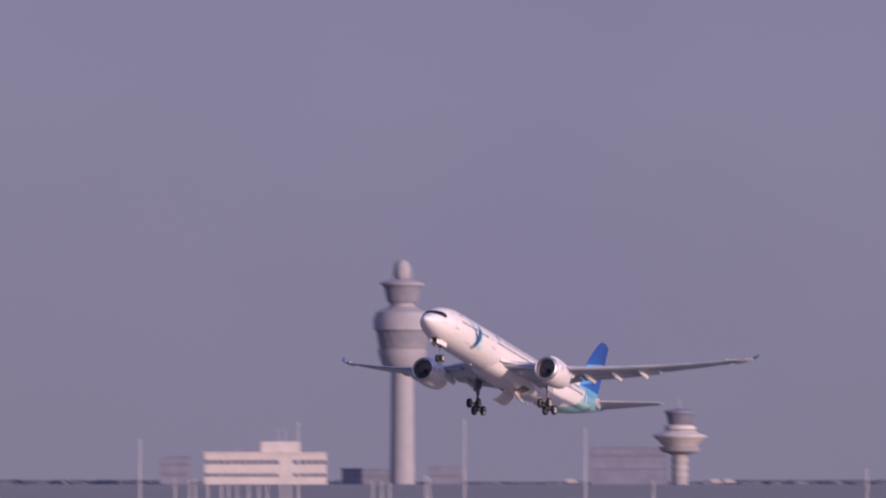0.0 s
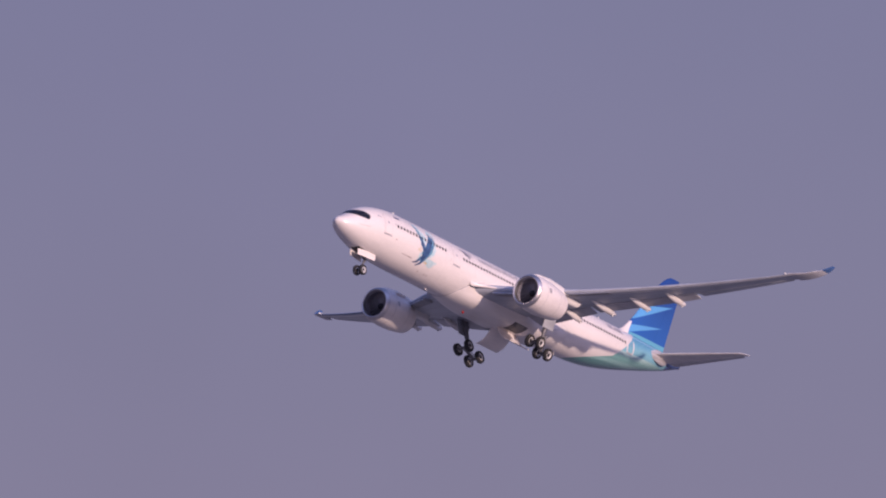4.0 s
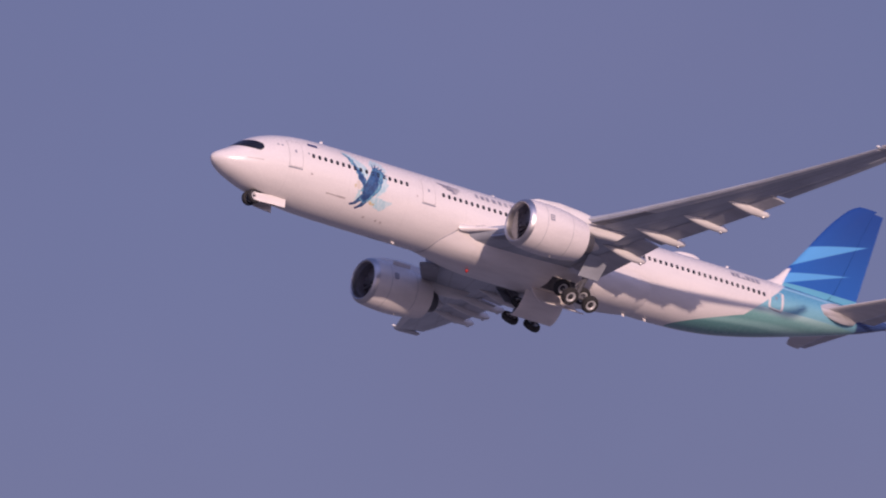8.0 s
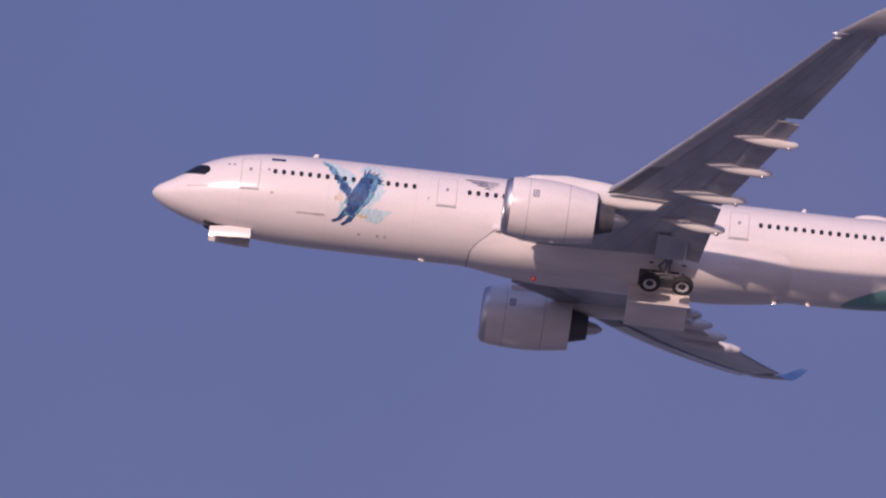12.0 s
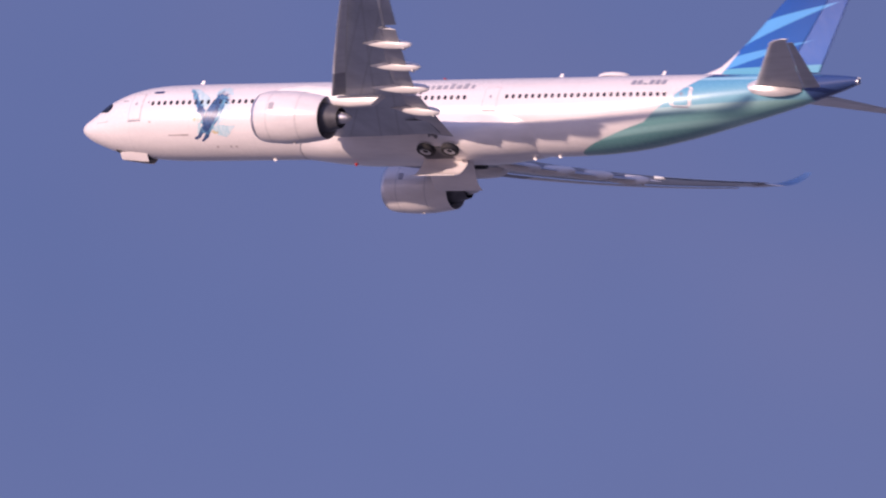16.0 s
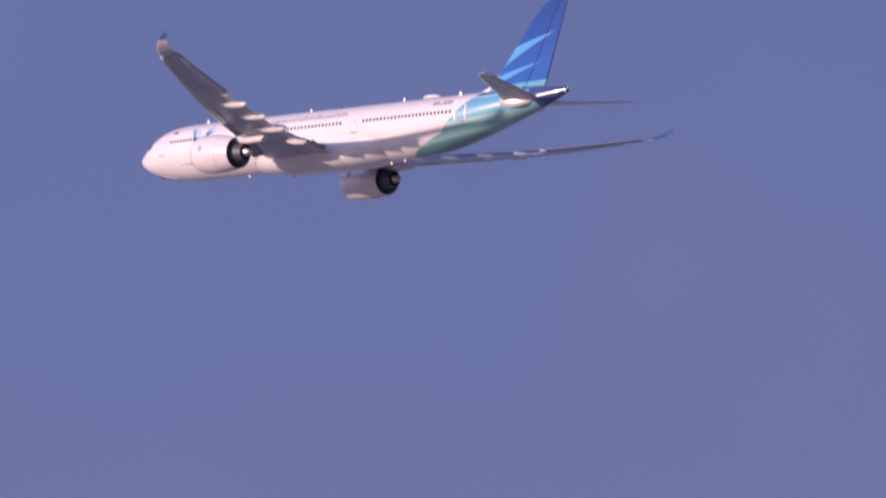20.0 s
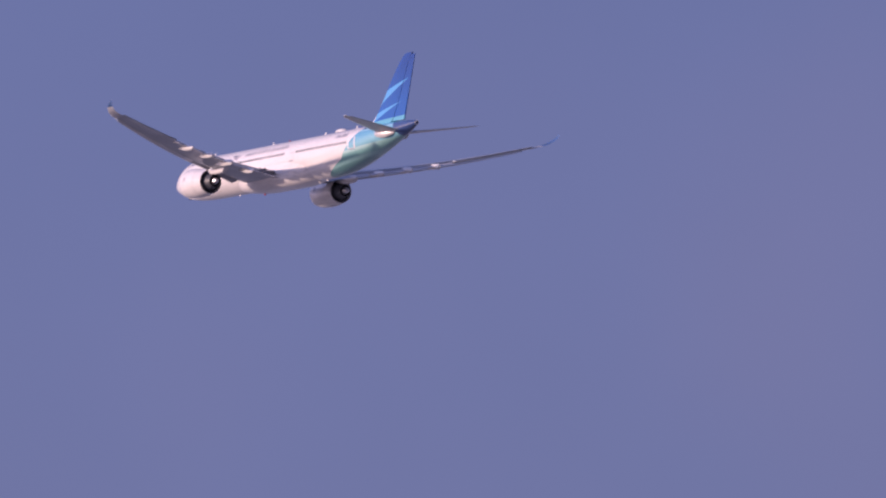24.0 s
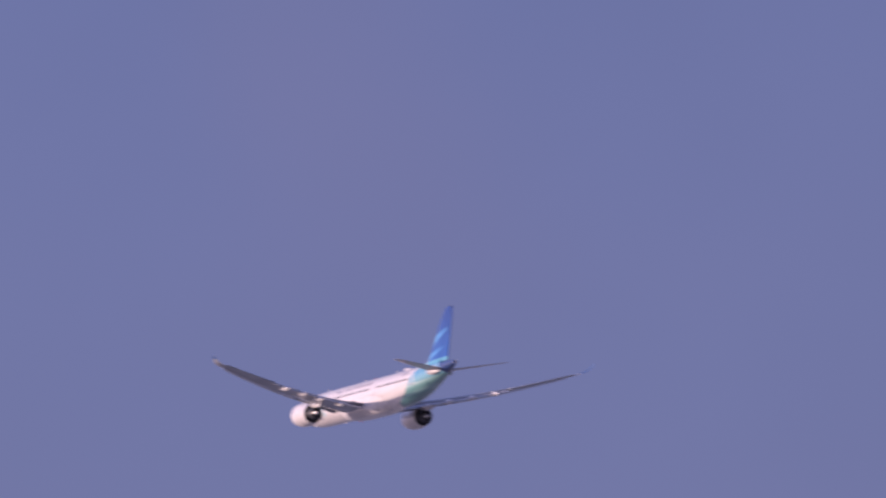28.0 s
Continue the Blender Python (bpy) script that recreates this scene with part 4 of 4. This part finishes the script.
def make_main_gear(sd):
    """The leg with its door, and the bogie beam with four wheels that tilts and slides on it."""
    bm = tube((0, 0, 0.2), (0, 0, -2.2), 0.24, None, 16)
    tube((0, 0, -2.0), (0, 0, -LEG + 0.3), 0.15, None, 14, bm)
    tube((0, -0.1 * sd, -1.7), (0.1, -0.42 * sd, -0.3), 0.09, None, 10, bm)
    tube((0, 0, -1.9), (0, -0.45 * sd, -0.9), 0.08, None, 10, bm)
    leg = part("main_gear", bm, M_STEEL, airliner, "main landing gear leg with a four-wheel bogie")
    part("leg_door", block(-0.95, 0.95, 0.30 * sd, 0.36 * sd, -1.75, 0.15, None, 0.02), M_WING, leg, "grey door plate fixed to the gear leg")
    bm = tube((-1.05, 0, 0), (1.05, 0, 0), 0.17, None, 14)
    for x in (-0.99, 0.99):
        tube((x, -0.75, 0), (x, 0.75, 0), 0.11, None, 10, bm)
        tube((x * 0.9, 0.2, 0.18), (0.0, 0.12, 0.34), 0.04, None, 8, bm)
    tube((0, 0, -0.1), (0, 0, 1.5), 0.13, None, 12, bm)
    tube((0.12, 0, 1.4), (0.55, 0, 0.75), 0.06, None, 8, bm)
    tube((0.55, 0, 0.75), (0.15, 0, 0.12), 0.06, None, 8, bm)
    bogie = part("bogie", bm, M_STEEL, leg, "steel bogie beam of the main gear")
    bogie.location = (0, 0, -LEG)
    for x in (-0.99, 0.99):
        for y in (-0.68, 0.68):
            wheel(bogie, x, y, 0, 0.67, 0.48, 1)
    return leg, bogie


def make_nose_gear():
    bm = tube((0, 0, 0.2), (0, 0, -1.4), 0.16)
    tube((0, 0, -1.3), (0, 0, -NOSE_LEG), 0.10, None, 12, bm)
    tube((0, -0.42, -NOSE_LEG), (0, 0.42, -NOSE_LEG), 0.08, None, 10, bm)
    tube((0, 0.12, -1.2), (1.1, 0.12, 0.0), 0.05, None, 8, bm)
    tube((0, -0.12, -1.2), (1.1, -0.12, 0.0), 0.05, None, 8, bm)
    leg = part("nose_gear", bm, M_STEEL, airliner, "nose landing gear leg with two wheels")
    for y in (-0.36, 0.36):
        wheel(leg, 0, y, -NOSE_LEG, 0.53, 0.38, 1)
    lamp = bmesh.new()
    for y in (-0.28, 0.28):
        lathe([(0, 0.0), (0.0, 0.13), (-0.12, 0.10), (-0.16, 0.0)], Matrix.Translation((0.2, y, -0.95)), 12, lamp)
    part("landing_lamp", lamp, M_CLEAR, leg, "pair of landing lamps on the nose leg")
    return leg


def door_skin(point, stations, angles, hinge, thick=0.05):
    """A door cut from the skin point(s, a, off), in the space of its hinge."""
    rings = []
    for st in stations:
        outer = [point(st, a, 0.016) - hinge for a in angles]
        inner = [point(st, a, 0.016 - thick) - hinge for a in angles]
        rings.append(outer + inner[::-1])
    return loft(rings)


main_gear = [make_main_gear(1), make_main_gear(-1)]
nose_gear = make_nose_gear()
main_doors, nose_doors = [], []
for sd in (1, -1):
    a0, a1 = (radians(v) if sd > 0 else math.pi - radians(v) for v in (88.2, 41.0))
    hinge = belly_point(31.2, a0)
    door = part("main_gear_door", door_skin(belly_point, np.linspace(29.35, 33.05, 7), np.linspace(a0, a1, 12), hinge), M_WHITE, airliner, "large pale main gear door")
    main_doors.append((door, hinge, sd))
    a0, a1 = radians(180 - 16.5 * sd), radians(180 - 0.3 * sd)
    hinge = hull(4.95, a0)
    door = part("nose_gear_door", door_skin(hull, np.linspace(3.7, 6.2, 7), np.linspace(a0, a1, 8), hinge, 0.04), M_WHITE, airliner, "white nose gear door")
    nose_doors.append((door, hinge, sd))
# wells: dark patches laid on the closed skin stand for shaded openings
for sd in (1, -1):
    bm = bmesh.new()
    rows = [[bm.verts.new(belly_point(s, a if sd > 0 else math.pi - a, 0.005)) for a in np.linspace(math.radians(50), math.radians(83), 8)] for s in np.linspace(29.8, 32.2, 6)]
    for r, q in zip(rows, rows[1:]):
        for i in range(7):
            bm.faces.new((r[i], r[i + 1], q[i + 1], q[i]))
    part("wheel_well_patch", bm, M_HOT, belly, "dark patch on the skin for a shaded wheel well")
bm = bmesh.new()
rows = [[bm.verts.new(hull(s, a, 0.012)) for a in np.linspace(math.radians(166), math.radians(194), 6)] for s in np.linspace(3.7, 6.2, 8)]
for r, q in zip(rows, rows[1:]):
    for i in range(5):
        bm.faces.new((r[i], r[i + 1], q[i + 1], q[i]))
part("nose_well_patch", bm, M_DARK, fuselage, "dark patch on the skin for the shaded nose wheel well")


# ---- ground, towers, buildings ----
def ground_material():
    k = Nodes("grass_field")
    n, f = k.noise(0.004, 6), k.noise(0.35, 5)
    c = k.mix(k.step(n, 0.35, 0.65), (0.225, 0.222, 0.225), (0.185, 0.184, 0.19))
    c = k.mix(k.step(f, 0.4, 0.7), c, (0.26, 0.255, 0.255))
    k.bump(f, 0.5, 0.1)
    return k.end(c, 0.9)


M_GRASS = ground_material()
# distance haze is tinted into the concrete, tower, slate and foliage colours
M_CONCRETE = plain("hazed_pale_concrete", (0.335, 0.32, 0.345), 0.8, 0, 0.15, 0.15, 0.02)
M_CLAD = plain("white_cladding", (0.40, 0.37, 0.38), 0.6, 0, 0.12, 0.2, 0.02)
M_GLAZING = plain("tinted_glazing", (0.20, 0.20, 0.25), 0.15, 0, 0.2, 0.3, 0.01)
M_TOWER = plain("hazed_tower_concrete", (0.335, 0.32, 0.35), 0.8, 0, 0.10, 0.2, 0.02)
M_TOWERGLASS = plain("hazed_tower_glazing", (0.235, 0.235, 0.28), 0.3, 0, 0.15, 0.3, 0.01)
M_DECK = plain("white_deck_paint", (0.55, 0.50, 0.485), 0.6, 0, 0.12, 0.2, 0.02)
M_SLATE = plain("hazed_grey_cladding", (0.195, 0.205, 0.285), 0.7, 0, 0.2, 0.2, 0.02)
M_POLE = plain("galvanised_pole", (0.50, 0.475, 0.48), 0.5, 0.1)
# foliage greyed towards the violet sky, the haze put into its colour
M_WOOD = plain("hazed_foliage", (0.165, 0.17, 0.215), 0.9, 0, 0.4, 0.4, 0.1)

bm = bmesh.new()
R_OUT = 9000
rings = [[Vector((r * math.cos(a), r * math.sin(a), 0)) for a in np.linspace(0, 2 * math.pi, 96, endpoint=False)] for r in (40, 200, 700, 1600, 3000, 4800, R_OUT)]
loft(rings, True, (True, False), bm)
tagged(part("ground", bm, M_GRASS, None, "flat hazy grass airfield", 0), kind="structure", category="ground")

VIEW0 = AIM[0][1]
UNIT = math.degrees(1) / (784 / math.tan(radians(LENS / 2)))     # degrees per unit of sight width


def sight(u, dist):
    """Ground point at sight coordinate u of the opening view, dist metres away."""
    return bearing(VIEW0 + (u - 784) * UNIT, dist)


def thing(name, at, label, category, group=""):
    ob = new(name)
    ob.location = at
    ob.rotation_euler = (0, 0, math.atan2(at.y, at.x) - math.pi / 2)
    return tagged(ob, label, category, group)


UP = Matrix.Rotation(-math.pi / 2, 4, "Y")       # lathe along z


def turned(profile, n=40):
    return lathe([(z, r) for z, r in profile], UP, n)


def control_tower(at):
    t = thing("control_tower", at, "tall pale concrete airport control tower with a round cab", "tower")
    part("shaft", turned([(0, 5.6), (15, 5.3), (51, 5.0)]), M_TOWER, t, "smooth pale concrete shaft")
    part("lower_ring", turned([(50, 5.0), (52, 7.6), (54, 9.4), (59, 10.8), (60.5, 10.8), (60.5, 9.8)]), M_TOWER, t)
    g = part("glass_band", turned([(60.5, 10.0), (69, 11.6)]), M_TOWERGLASS, t, "dark band of windows")
    for k in range(28):
        a = 2 * math.pi * k / 28
        part("mullion", tube((10.05 * math.cos(a), 10.05 * math.sin(a), 60.5), (11.65 * math.cos(a), 11.65 * math.sin(a), 69), 0.16, None, 6), M_TOWER, g)
    for z in (61.2, 62.4):
        part("rail", turned([(z, 10.2), (z, 10.6), (z + 0.35, 10.65), (z + 0.35, 10.2)]), M_TOWER, g, "pale rail round the glass band")
    part("upper_ring", turned([(69, 11.0), (69, 12.8), (74, 13.0), (77, 11.6), (79.5, 6.0), (81.5, 5.4)]), M_TOWER, t)
    g = part("cab", turned([(81.5, 5.6), (81.5, 6.6), (89, 8.2)]), M_TOWERGLASS, t, "dark glazed control cab")
    for k in range(20):
        a = 2 * math.pi * k / 20
        part("mullion", tube((6.65 * math.cos(a), 6.65 * math.sin(a), 81.5), (8.25 * math.cos(a), 8.25 * math.sin(a), 89), 0.14, None, 6), M_TOWER, g)
    part("cab_roof", turned([(89, 7.6), (89, 9.6), (90.2, 9.8), (91.2, 7.0), (92, 4.0)]), M_TOWER, t)
    part("radome", turned([(91.5, 3.0), (93, 3.6), (96, 3.9), (98.5, 3.4), (100.2, 2.2), (101, 0.0)], 28), M_TOWER, t, "pale rounded radome")
    for k in range(3):
        a = 2 * math.pi * k / 3 + 0.4
        part("mast", tube((5.5 * math.cos(a), 5.5 * math.sin(a), 91), (5.5 * math.cos(a), 5.5 * math.sin(a), 96), 0.09, None, 6), M_POLE, t)
    return t


def old_tower(at):
    t = thing("old_control_tower", at, "short stepped airport tower with wide pale decks", "tower")
    part("shaft", turned([(0, 3.2), (13, 3.0)]), M_CONCRETE, t)
    for z in (3.5, 6.5, 9.5):
        part("shaft_band", turned([(z, 3.05), (z, 3.5), (z + 1.0, 3.5), (z + 1.0, 3.05)]), M_CLAD, t)
    part("lower_deck", turned([(12, 3.0), (13.5, 7.8), (15.2, 8.4), (15.6, 6.6)]), M_CONCRETE, t)
    part("main_deck", turned([(15.6, 6.6), (17.6, 8.6), (19.4, 10.8), (20.0, 10.8), (21.0, 7.4), (22, 6.0)]), M_DECK, t, "wide pale round deck")
    part("upper_deck", turned([(22, 5.0), (22.4, 6.4), (23.8, 6.2), (24.2, 4.6)]), M_DECK, t)
    c = part("cab", turned([(24.2, 4.4), (28.8, 5.4)], 16), M_GLAZING, t, "dark glazed cab")
    for k in range(12):
        a = 2 * math.pi * k / 12
        part("mullion", tube((4.45 * math.cos(a), 4.45 * math.sin(a), 24.2), (5.45 * math.cos(a), 5.45 * math.sin(a), 28.8), 0.12, None, 6), M_SLATE, c)
    part("roof", turned([(28.8, 5.2), (28.8, 6.2), (29.8, 6.0), (30.6, 2.0), (31, 0)], 16), M_SLATE, t)
    part("mast", tube((0, 0, 30.5), (0, 0, 35), 0.12, None, 6), M_POLE, t)
    return t


def hall(name, u0, u1, dist, height, label, wall, rows, columns, extras=()):
    """A long building across the line of sight with rows of real window panes."""
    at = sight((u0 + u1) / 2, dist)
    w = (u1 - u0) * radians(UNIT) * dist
    t = thing(name, at, label, "building")
    body = part("wall_block", block(-w / 2, w / 2, 0, 16, 0, height, None, 0.1), wall, t)
    part("roof_edge", block(-w / 2 - 0.3, w / 2 + 0.3, -0.3, 16.3, height, height + 0.7), wall, t)
    for z0, z1 in rows:
        step = w / columns
        for i in range(columns):
            x = -w / 2 + (i + 0.5) * step
            if extras and i in extras:
                continue
            part("window", block(x - step * 0.44, x + step * 0.44, -0.12, 0.1, z0, z1), M_GLAZING, body)
    return t


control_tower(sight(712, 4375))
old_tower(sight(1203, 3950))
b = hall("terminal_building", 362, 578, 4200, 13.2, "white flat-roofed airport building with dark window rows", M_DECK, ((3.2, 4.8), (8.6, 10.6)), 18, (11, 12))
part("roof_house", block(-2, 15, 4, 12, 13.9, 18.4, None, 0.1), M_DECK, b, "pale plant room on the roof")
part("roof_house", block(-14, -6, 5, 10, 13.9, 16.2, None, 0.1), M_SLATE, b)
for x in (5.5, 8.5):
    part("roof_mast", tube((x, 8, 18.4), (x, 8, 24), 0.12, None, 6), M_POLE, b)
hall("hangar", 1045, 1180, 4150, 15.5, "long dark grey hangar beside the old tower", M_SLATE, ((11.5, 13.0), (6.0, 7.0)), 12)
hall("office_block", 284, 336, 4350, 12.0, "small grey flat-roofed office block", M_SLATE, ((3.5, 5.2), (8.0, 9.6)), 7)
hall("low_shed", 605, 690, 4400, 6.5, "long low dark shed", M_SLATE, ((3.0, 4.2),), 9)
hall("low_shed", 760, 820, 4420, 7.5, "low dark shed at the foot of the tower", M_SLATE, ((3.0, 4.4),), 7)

# parked white vans far off
def van(u, dist):
    t = thing("van", sight(u, dist), "small white van parked far off", "vehicle", "parked vans")
    bm = block(-2.6, 1.4, 0, 2, 0.5, 2.4, None, 0.15)
    block(1.2, 2.6, 0.05, 1.95, 0.5, 1.5, bm, 0.15)
    body = part("body", bm, M_CLAD, t)
    part("windscreen", block(1.25, 1.5, 0.15, 1.85, 1.5, 2.2, None, 0.05), M_GLAZING, body)
    for x in (-1.8, 1.7):
        for y in (0.0, 1.75):
            part("wheel", lathe([(0, 0.0), (0, 0.36), (0.25, 0.36), (0.25, 0.0)], Matrix.Translation((x, y, 0.36)) @ Matrix.Rotation(math.pi / 2, 4, "Z"), 14), M_TYRE, body)


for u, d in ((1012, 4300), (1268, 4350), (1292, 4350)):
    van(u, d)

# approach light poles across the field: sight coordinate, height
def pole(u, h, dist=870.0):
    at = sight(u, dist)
    t = thing("light_pole", at, "thin pale approach light pole in the grass", "pole", "approach light poles")
    part("mast", tube((0, 0, 0), (0, 0, h), 0.065, 0.04, 8), M_POLE, t)
    part("lamp", lathe([(0, 0.04), (0.05, 0.08), (0.2, 0.08), (0.25, 0.0)], Matrix.Translation((0, 0, h)) @ UP, 10), M_POLE, t)
    part("base", lathe([(0, 0.25), (0.15, 0.25), (0.2, 0.1)], UP, 10), M_CONCRETE, t)


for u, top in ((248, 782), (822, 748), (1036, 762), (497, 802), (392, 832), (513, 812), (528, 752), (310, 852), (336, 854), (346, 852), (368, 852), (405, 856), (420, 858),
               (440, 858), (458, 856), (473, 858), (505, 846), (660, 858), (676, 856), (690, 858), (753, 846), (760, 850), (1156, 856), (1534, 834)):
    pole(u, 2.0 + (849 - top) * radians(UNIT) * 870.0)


# far hedges and woods on the horizon
def far_wood():
    rng = np.random.default_rng(3)
    verts, faces = [], []
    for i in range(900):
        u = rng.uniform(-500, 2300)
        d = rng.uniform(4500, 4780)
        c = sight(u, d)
        h = rng.uniform(0.8, 1.5) * (1.35 if (u < 300 or 600 < u < 700 or u > 1250) else 0.8)
        r = rng.uniform(3, 7)
        n0 = len(verts)
        for k in range(3):
            q = (1.0, 0.9, 0.35)[k]
            for j in range(7):
                a = 2 * math.pi * j / 7 + rng.uniform(-0.3, 0.3)
                verts.append((c.x + q * r * math.cos(a) * rng.uniform(0.8, 1.2), c.y + q * r * math.sin(a) * rng.uniform(0.8, 1.2), h * (0.0, 0.6, 1.0)[k] * rng.uniform(0.85, 1.1)))
        for k in range(2):
            for j in range(7):
                faces.append((n0 + 7 * k + j, n0 + 7 * k + (j + 1) % 7, n0 + 7 * k + 7 + (j + 1) % 7, n0 + 7 * k + 7 + j))
        faces.append(tuple(n0 + 14 + j for j in range(7)))
    me = bpy.data.meshes.new("far_wood")
    me.from_pydata(verts, [], faces)
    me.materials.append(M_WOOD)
    tagged(new("far_wood", me), "dark line of hedges and trees on the horizon", "trees", "", "stuff")


far_wood()


# ---- motion ----
FLIGHT = [  # seconds, place, turn
    (0, 1256.01, 539.35, 17.82, 0.06, -13.23, 179.24),
    (0.5, 1202.01, 537.16, 22.19, 0.38, -13.85, 179.01),
    (1, 1148.60, 534.92, 26.76, 0.72, -14.27, 178.98),
    (1.5, 1096.64, 534.02, 31.95, 0.29, -14.59, 178.95),
    (2, 1046.78, 534.36, 37.66, -0.10, -14.73, 179.08),
    (2.5, 997.05, 534.97, 43.71, -0.18, -14.42, 179.08),
    (3, 945.81, 535.32, 51.24, 0.21, -14.33, 178.80),
    (3.5, 894.84, 535.98, 59.33, 0.60, -14.11, 178.54),
    (4, 844.22, 536.88, 67.84, 0.99, -13.77, 178.28),
    (4.5, 793.95, 537.96, 76.69, 1.36, -13.32, 178.02),
    (5, 744.88, 539.22, 85.56, 1.29, -12.66, 178.25),
    (5.5, 695.38, 540.04, 94.34, 1.75, -11.96, 178.11),
    (6, 647.29, 541.69, 103.17, 2.25, -11.45, 178.22),
    (6.5, 599.52, 543.50, 112.09, 2.10, -10.81, 178.29),
    (7, 551.22, 544.63, 120.95, 2.13, -10.50, 178.22),
    (7.5, 503.42, 545.93, 129.70, 2.39, -10.27, 178.50),
    (8, 453.71, 545.13, 138.21, 2.71, -9.95, 178.71),
    (8.5, 404.97, 545.55, 146.63, 2.84, -9.63, 178.68),
    (9, 357.11, 546.66, 154.96, 2.76, -9.48, 178.90),
    (9.5, 309.58, 547.85, 163.15, 2.54, -9.72, 179.06),
    (10, 261.88, 548.45, 171.16, 2.31, -9.74, 179.14),
    (10.5, 214.86, 549.86, 179.08, 1.87, -9.71, 179.36),
    (11, 167.29, 549.89, 186.77, 1.17, -9.97, 179.31),
    (11.5, 120.37, 551.05, 194.46, 0.71, -10.46, 179.38),
    (12, 73.94, 553.15, 202.17, 0.28, -11.24, 179.65),
    (12.5, 27.34, 554.31, 209.73, 0.01, -12.32, 180.27),
    (13, -19.43, 556.74, 217.43, 0.03, -13.22, 180.45),
    (13.5, -66.19, 559.37, 225.11, 0.09, -14.05, 180.59),
    (14, -112.95, 562.06, 232.77, 0.20, -14.82, 180.69),
    (14.5, -159.71, 564.64, 240.42, 0.34, -15.54, 180.75),
    (15, -206.95, 568.54, 248.25, 0.20, -15.63, 180.96),
    (15.5, -253.59, 569.99, 255.87, -0.09, -15.79, 180.98),
    (16, -300.69, 571.89, 263.53, -0.26, -15.94, 181.07),
    (16.5, -347.16, 571.93, 270.83, -0.23, -16.19, 181.18),
    (17, -394.99, 573.83, 278.36, 0.00, -16.26, 181.26),
    (17.5, -442.95, 576.17, 286.02, 0.19, -16.04, 181.58),
    (18, -489.98, 577.34, 293.49, 0.67, -16.10, 181.62),
    (18.5, -533.87, 574.63, 300.39, 0.68, -16.18, 181.49),
    (19, -579.89, 573.84, 307.52, 0.58, -16.10, 181.42),
    (19.5, -627.12, 574.06, 314.74, 0.34, -15.60, 181.36),
    (20, -674.56, 574.46, 321.94, -0.15, -15.13, 181.24),
    (20.5, -720.99, 574.30, 328.99, -0.22, -15.21, 181.36),
    (21, -766.15, 573.13, 335.85, -0.18, -15.27, 181.27),
    (21.5, -812.76, 573.09, 342.84, 0.21, -14.99, 181.20),
    (22, -857.16, 572.17, 349.45, 0.38, -14.64, 181.03),
    (22.5, -901.13, 571.22, 355.92, 0.52, -14.29, 180.85),
    (23, -944.69, 570.30, 362.27, 0.49, -13.97, 180.62),
    (23.5, -987.96, 569.47, 368.50, 0.43, -13.63, 180.37),
    (24, -1032.32, 569.82, 374.72, 0.18, -12.86, 180.35),
    (24.5, -1076.14, 569.98, 380.83, -0.11, -12.41, 180.22),
    (25, -1119.31, 569.97, 386.84, -0.42, -12.20, 180.08),
    (25.5, -1161.57, 569.68, 392.73, -0.66, -12.13, 180.13),
    (26, -1203.74, 569.49, 398.59, -0.77, -12.06, 180.28),
    (26.5, -1246.24, 569.56, 404.45, -0.68, -11.97, 180.24),
    (27, -1287.94, 569.37, 410.24, -0.46, -11.72, 180.01),
    (27.5, -1328.76, 568.88, 415.95, -0.15, -11.42, 179.69),
    (28, -1369.38, 568.43, 421.65, 0.16, -10.94, 179.81),
]


def motions():
    walk(airliner, [(t, pose(*row)) for t, *row in FLIGHT])
    swing = [(0, -2), (2, 1), (3, 7), (4, 14.5), (5, 22.5), (6, 29.5), (7, 35.5), (8, 41.5), (9.5, 52), (11, 60), (12.5, 63), (14.5, 67), (15.5, 72), (16.5, 82), (17.5, 92), (28, 92)]
    # the bogie levels itself and the leg shortens on the way up: seconds, tilt, rise
    level = [(0, 18, 0.0), (2, 21, 0.0), (4, 23, 0.06), (5, 21.9, 0.2), (6, 13.1, 0.4), (7, 7.6, 0.46), (8, 5, 0.47), (11, 0, 0.48), (28, 0, 0.48)]
    for (gear, bogie), sd in zip(main_gear, (1, -1)):
        s, y, z = MAIN_PIVOT
        walk(gear, [(t, pose(30 - s, sd * y, z, -sd * a, 0, 0)) for t, a in swing])
        walk(bogie, [(t, pose(0, 0, up - LEG, 0, -tilt, 0)) for t, tilt, up in level])
    s, y, z = NOSE_PIVOT
    walk(nose_gear, [(t, pose(30 - s, y, z, 0, -a, 0)) for t, a in [(0, 0), (2.5, 0), (3.5, 18), (4.5, 38), (5.5, 52), (7, 66), (8, 76), (9, 88), (10, 96), (28, 96)]])
    # gear doors: degrees that they hang open from the closed skin
    for door, hinge, sd in main_doors:
        walk(door, [(t, pose(*hinge, -sd * a, 0, 0)) for t, a in [(0, 62), (16.2, 62), (17, 32), (17.8, 0), (28, 0)]])
    for door, hinge, sd in nose_doors:
        walk(door, [(t, pose(*hinge, sd * a, 0, 0)) for t, a in [(0, 82), (14.5, 82), (15.5, 64), (16.5, 14), (17.0, 0), (28, 0)]])


motions()
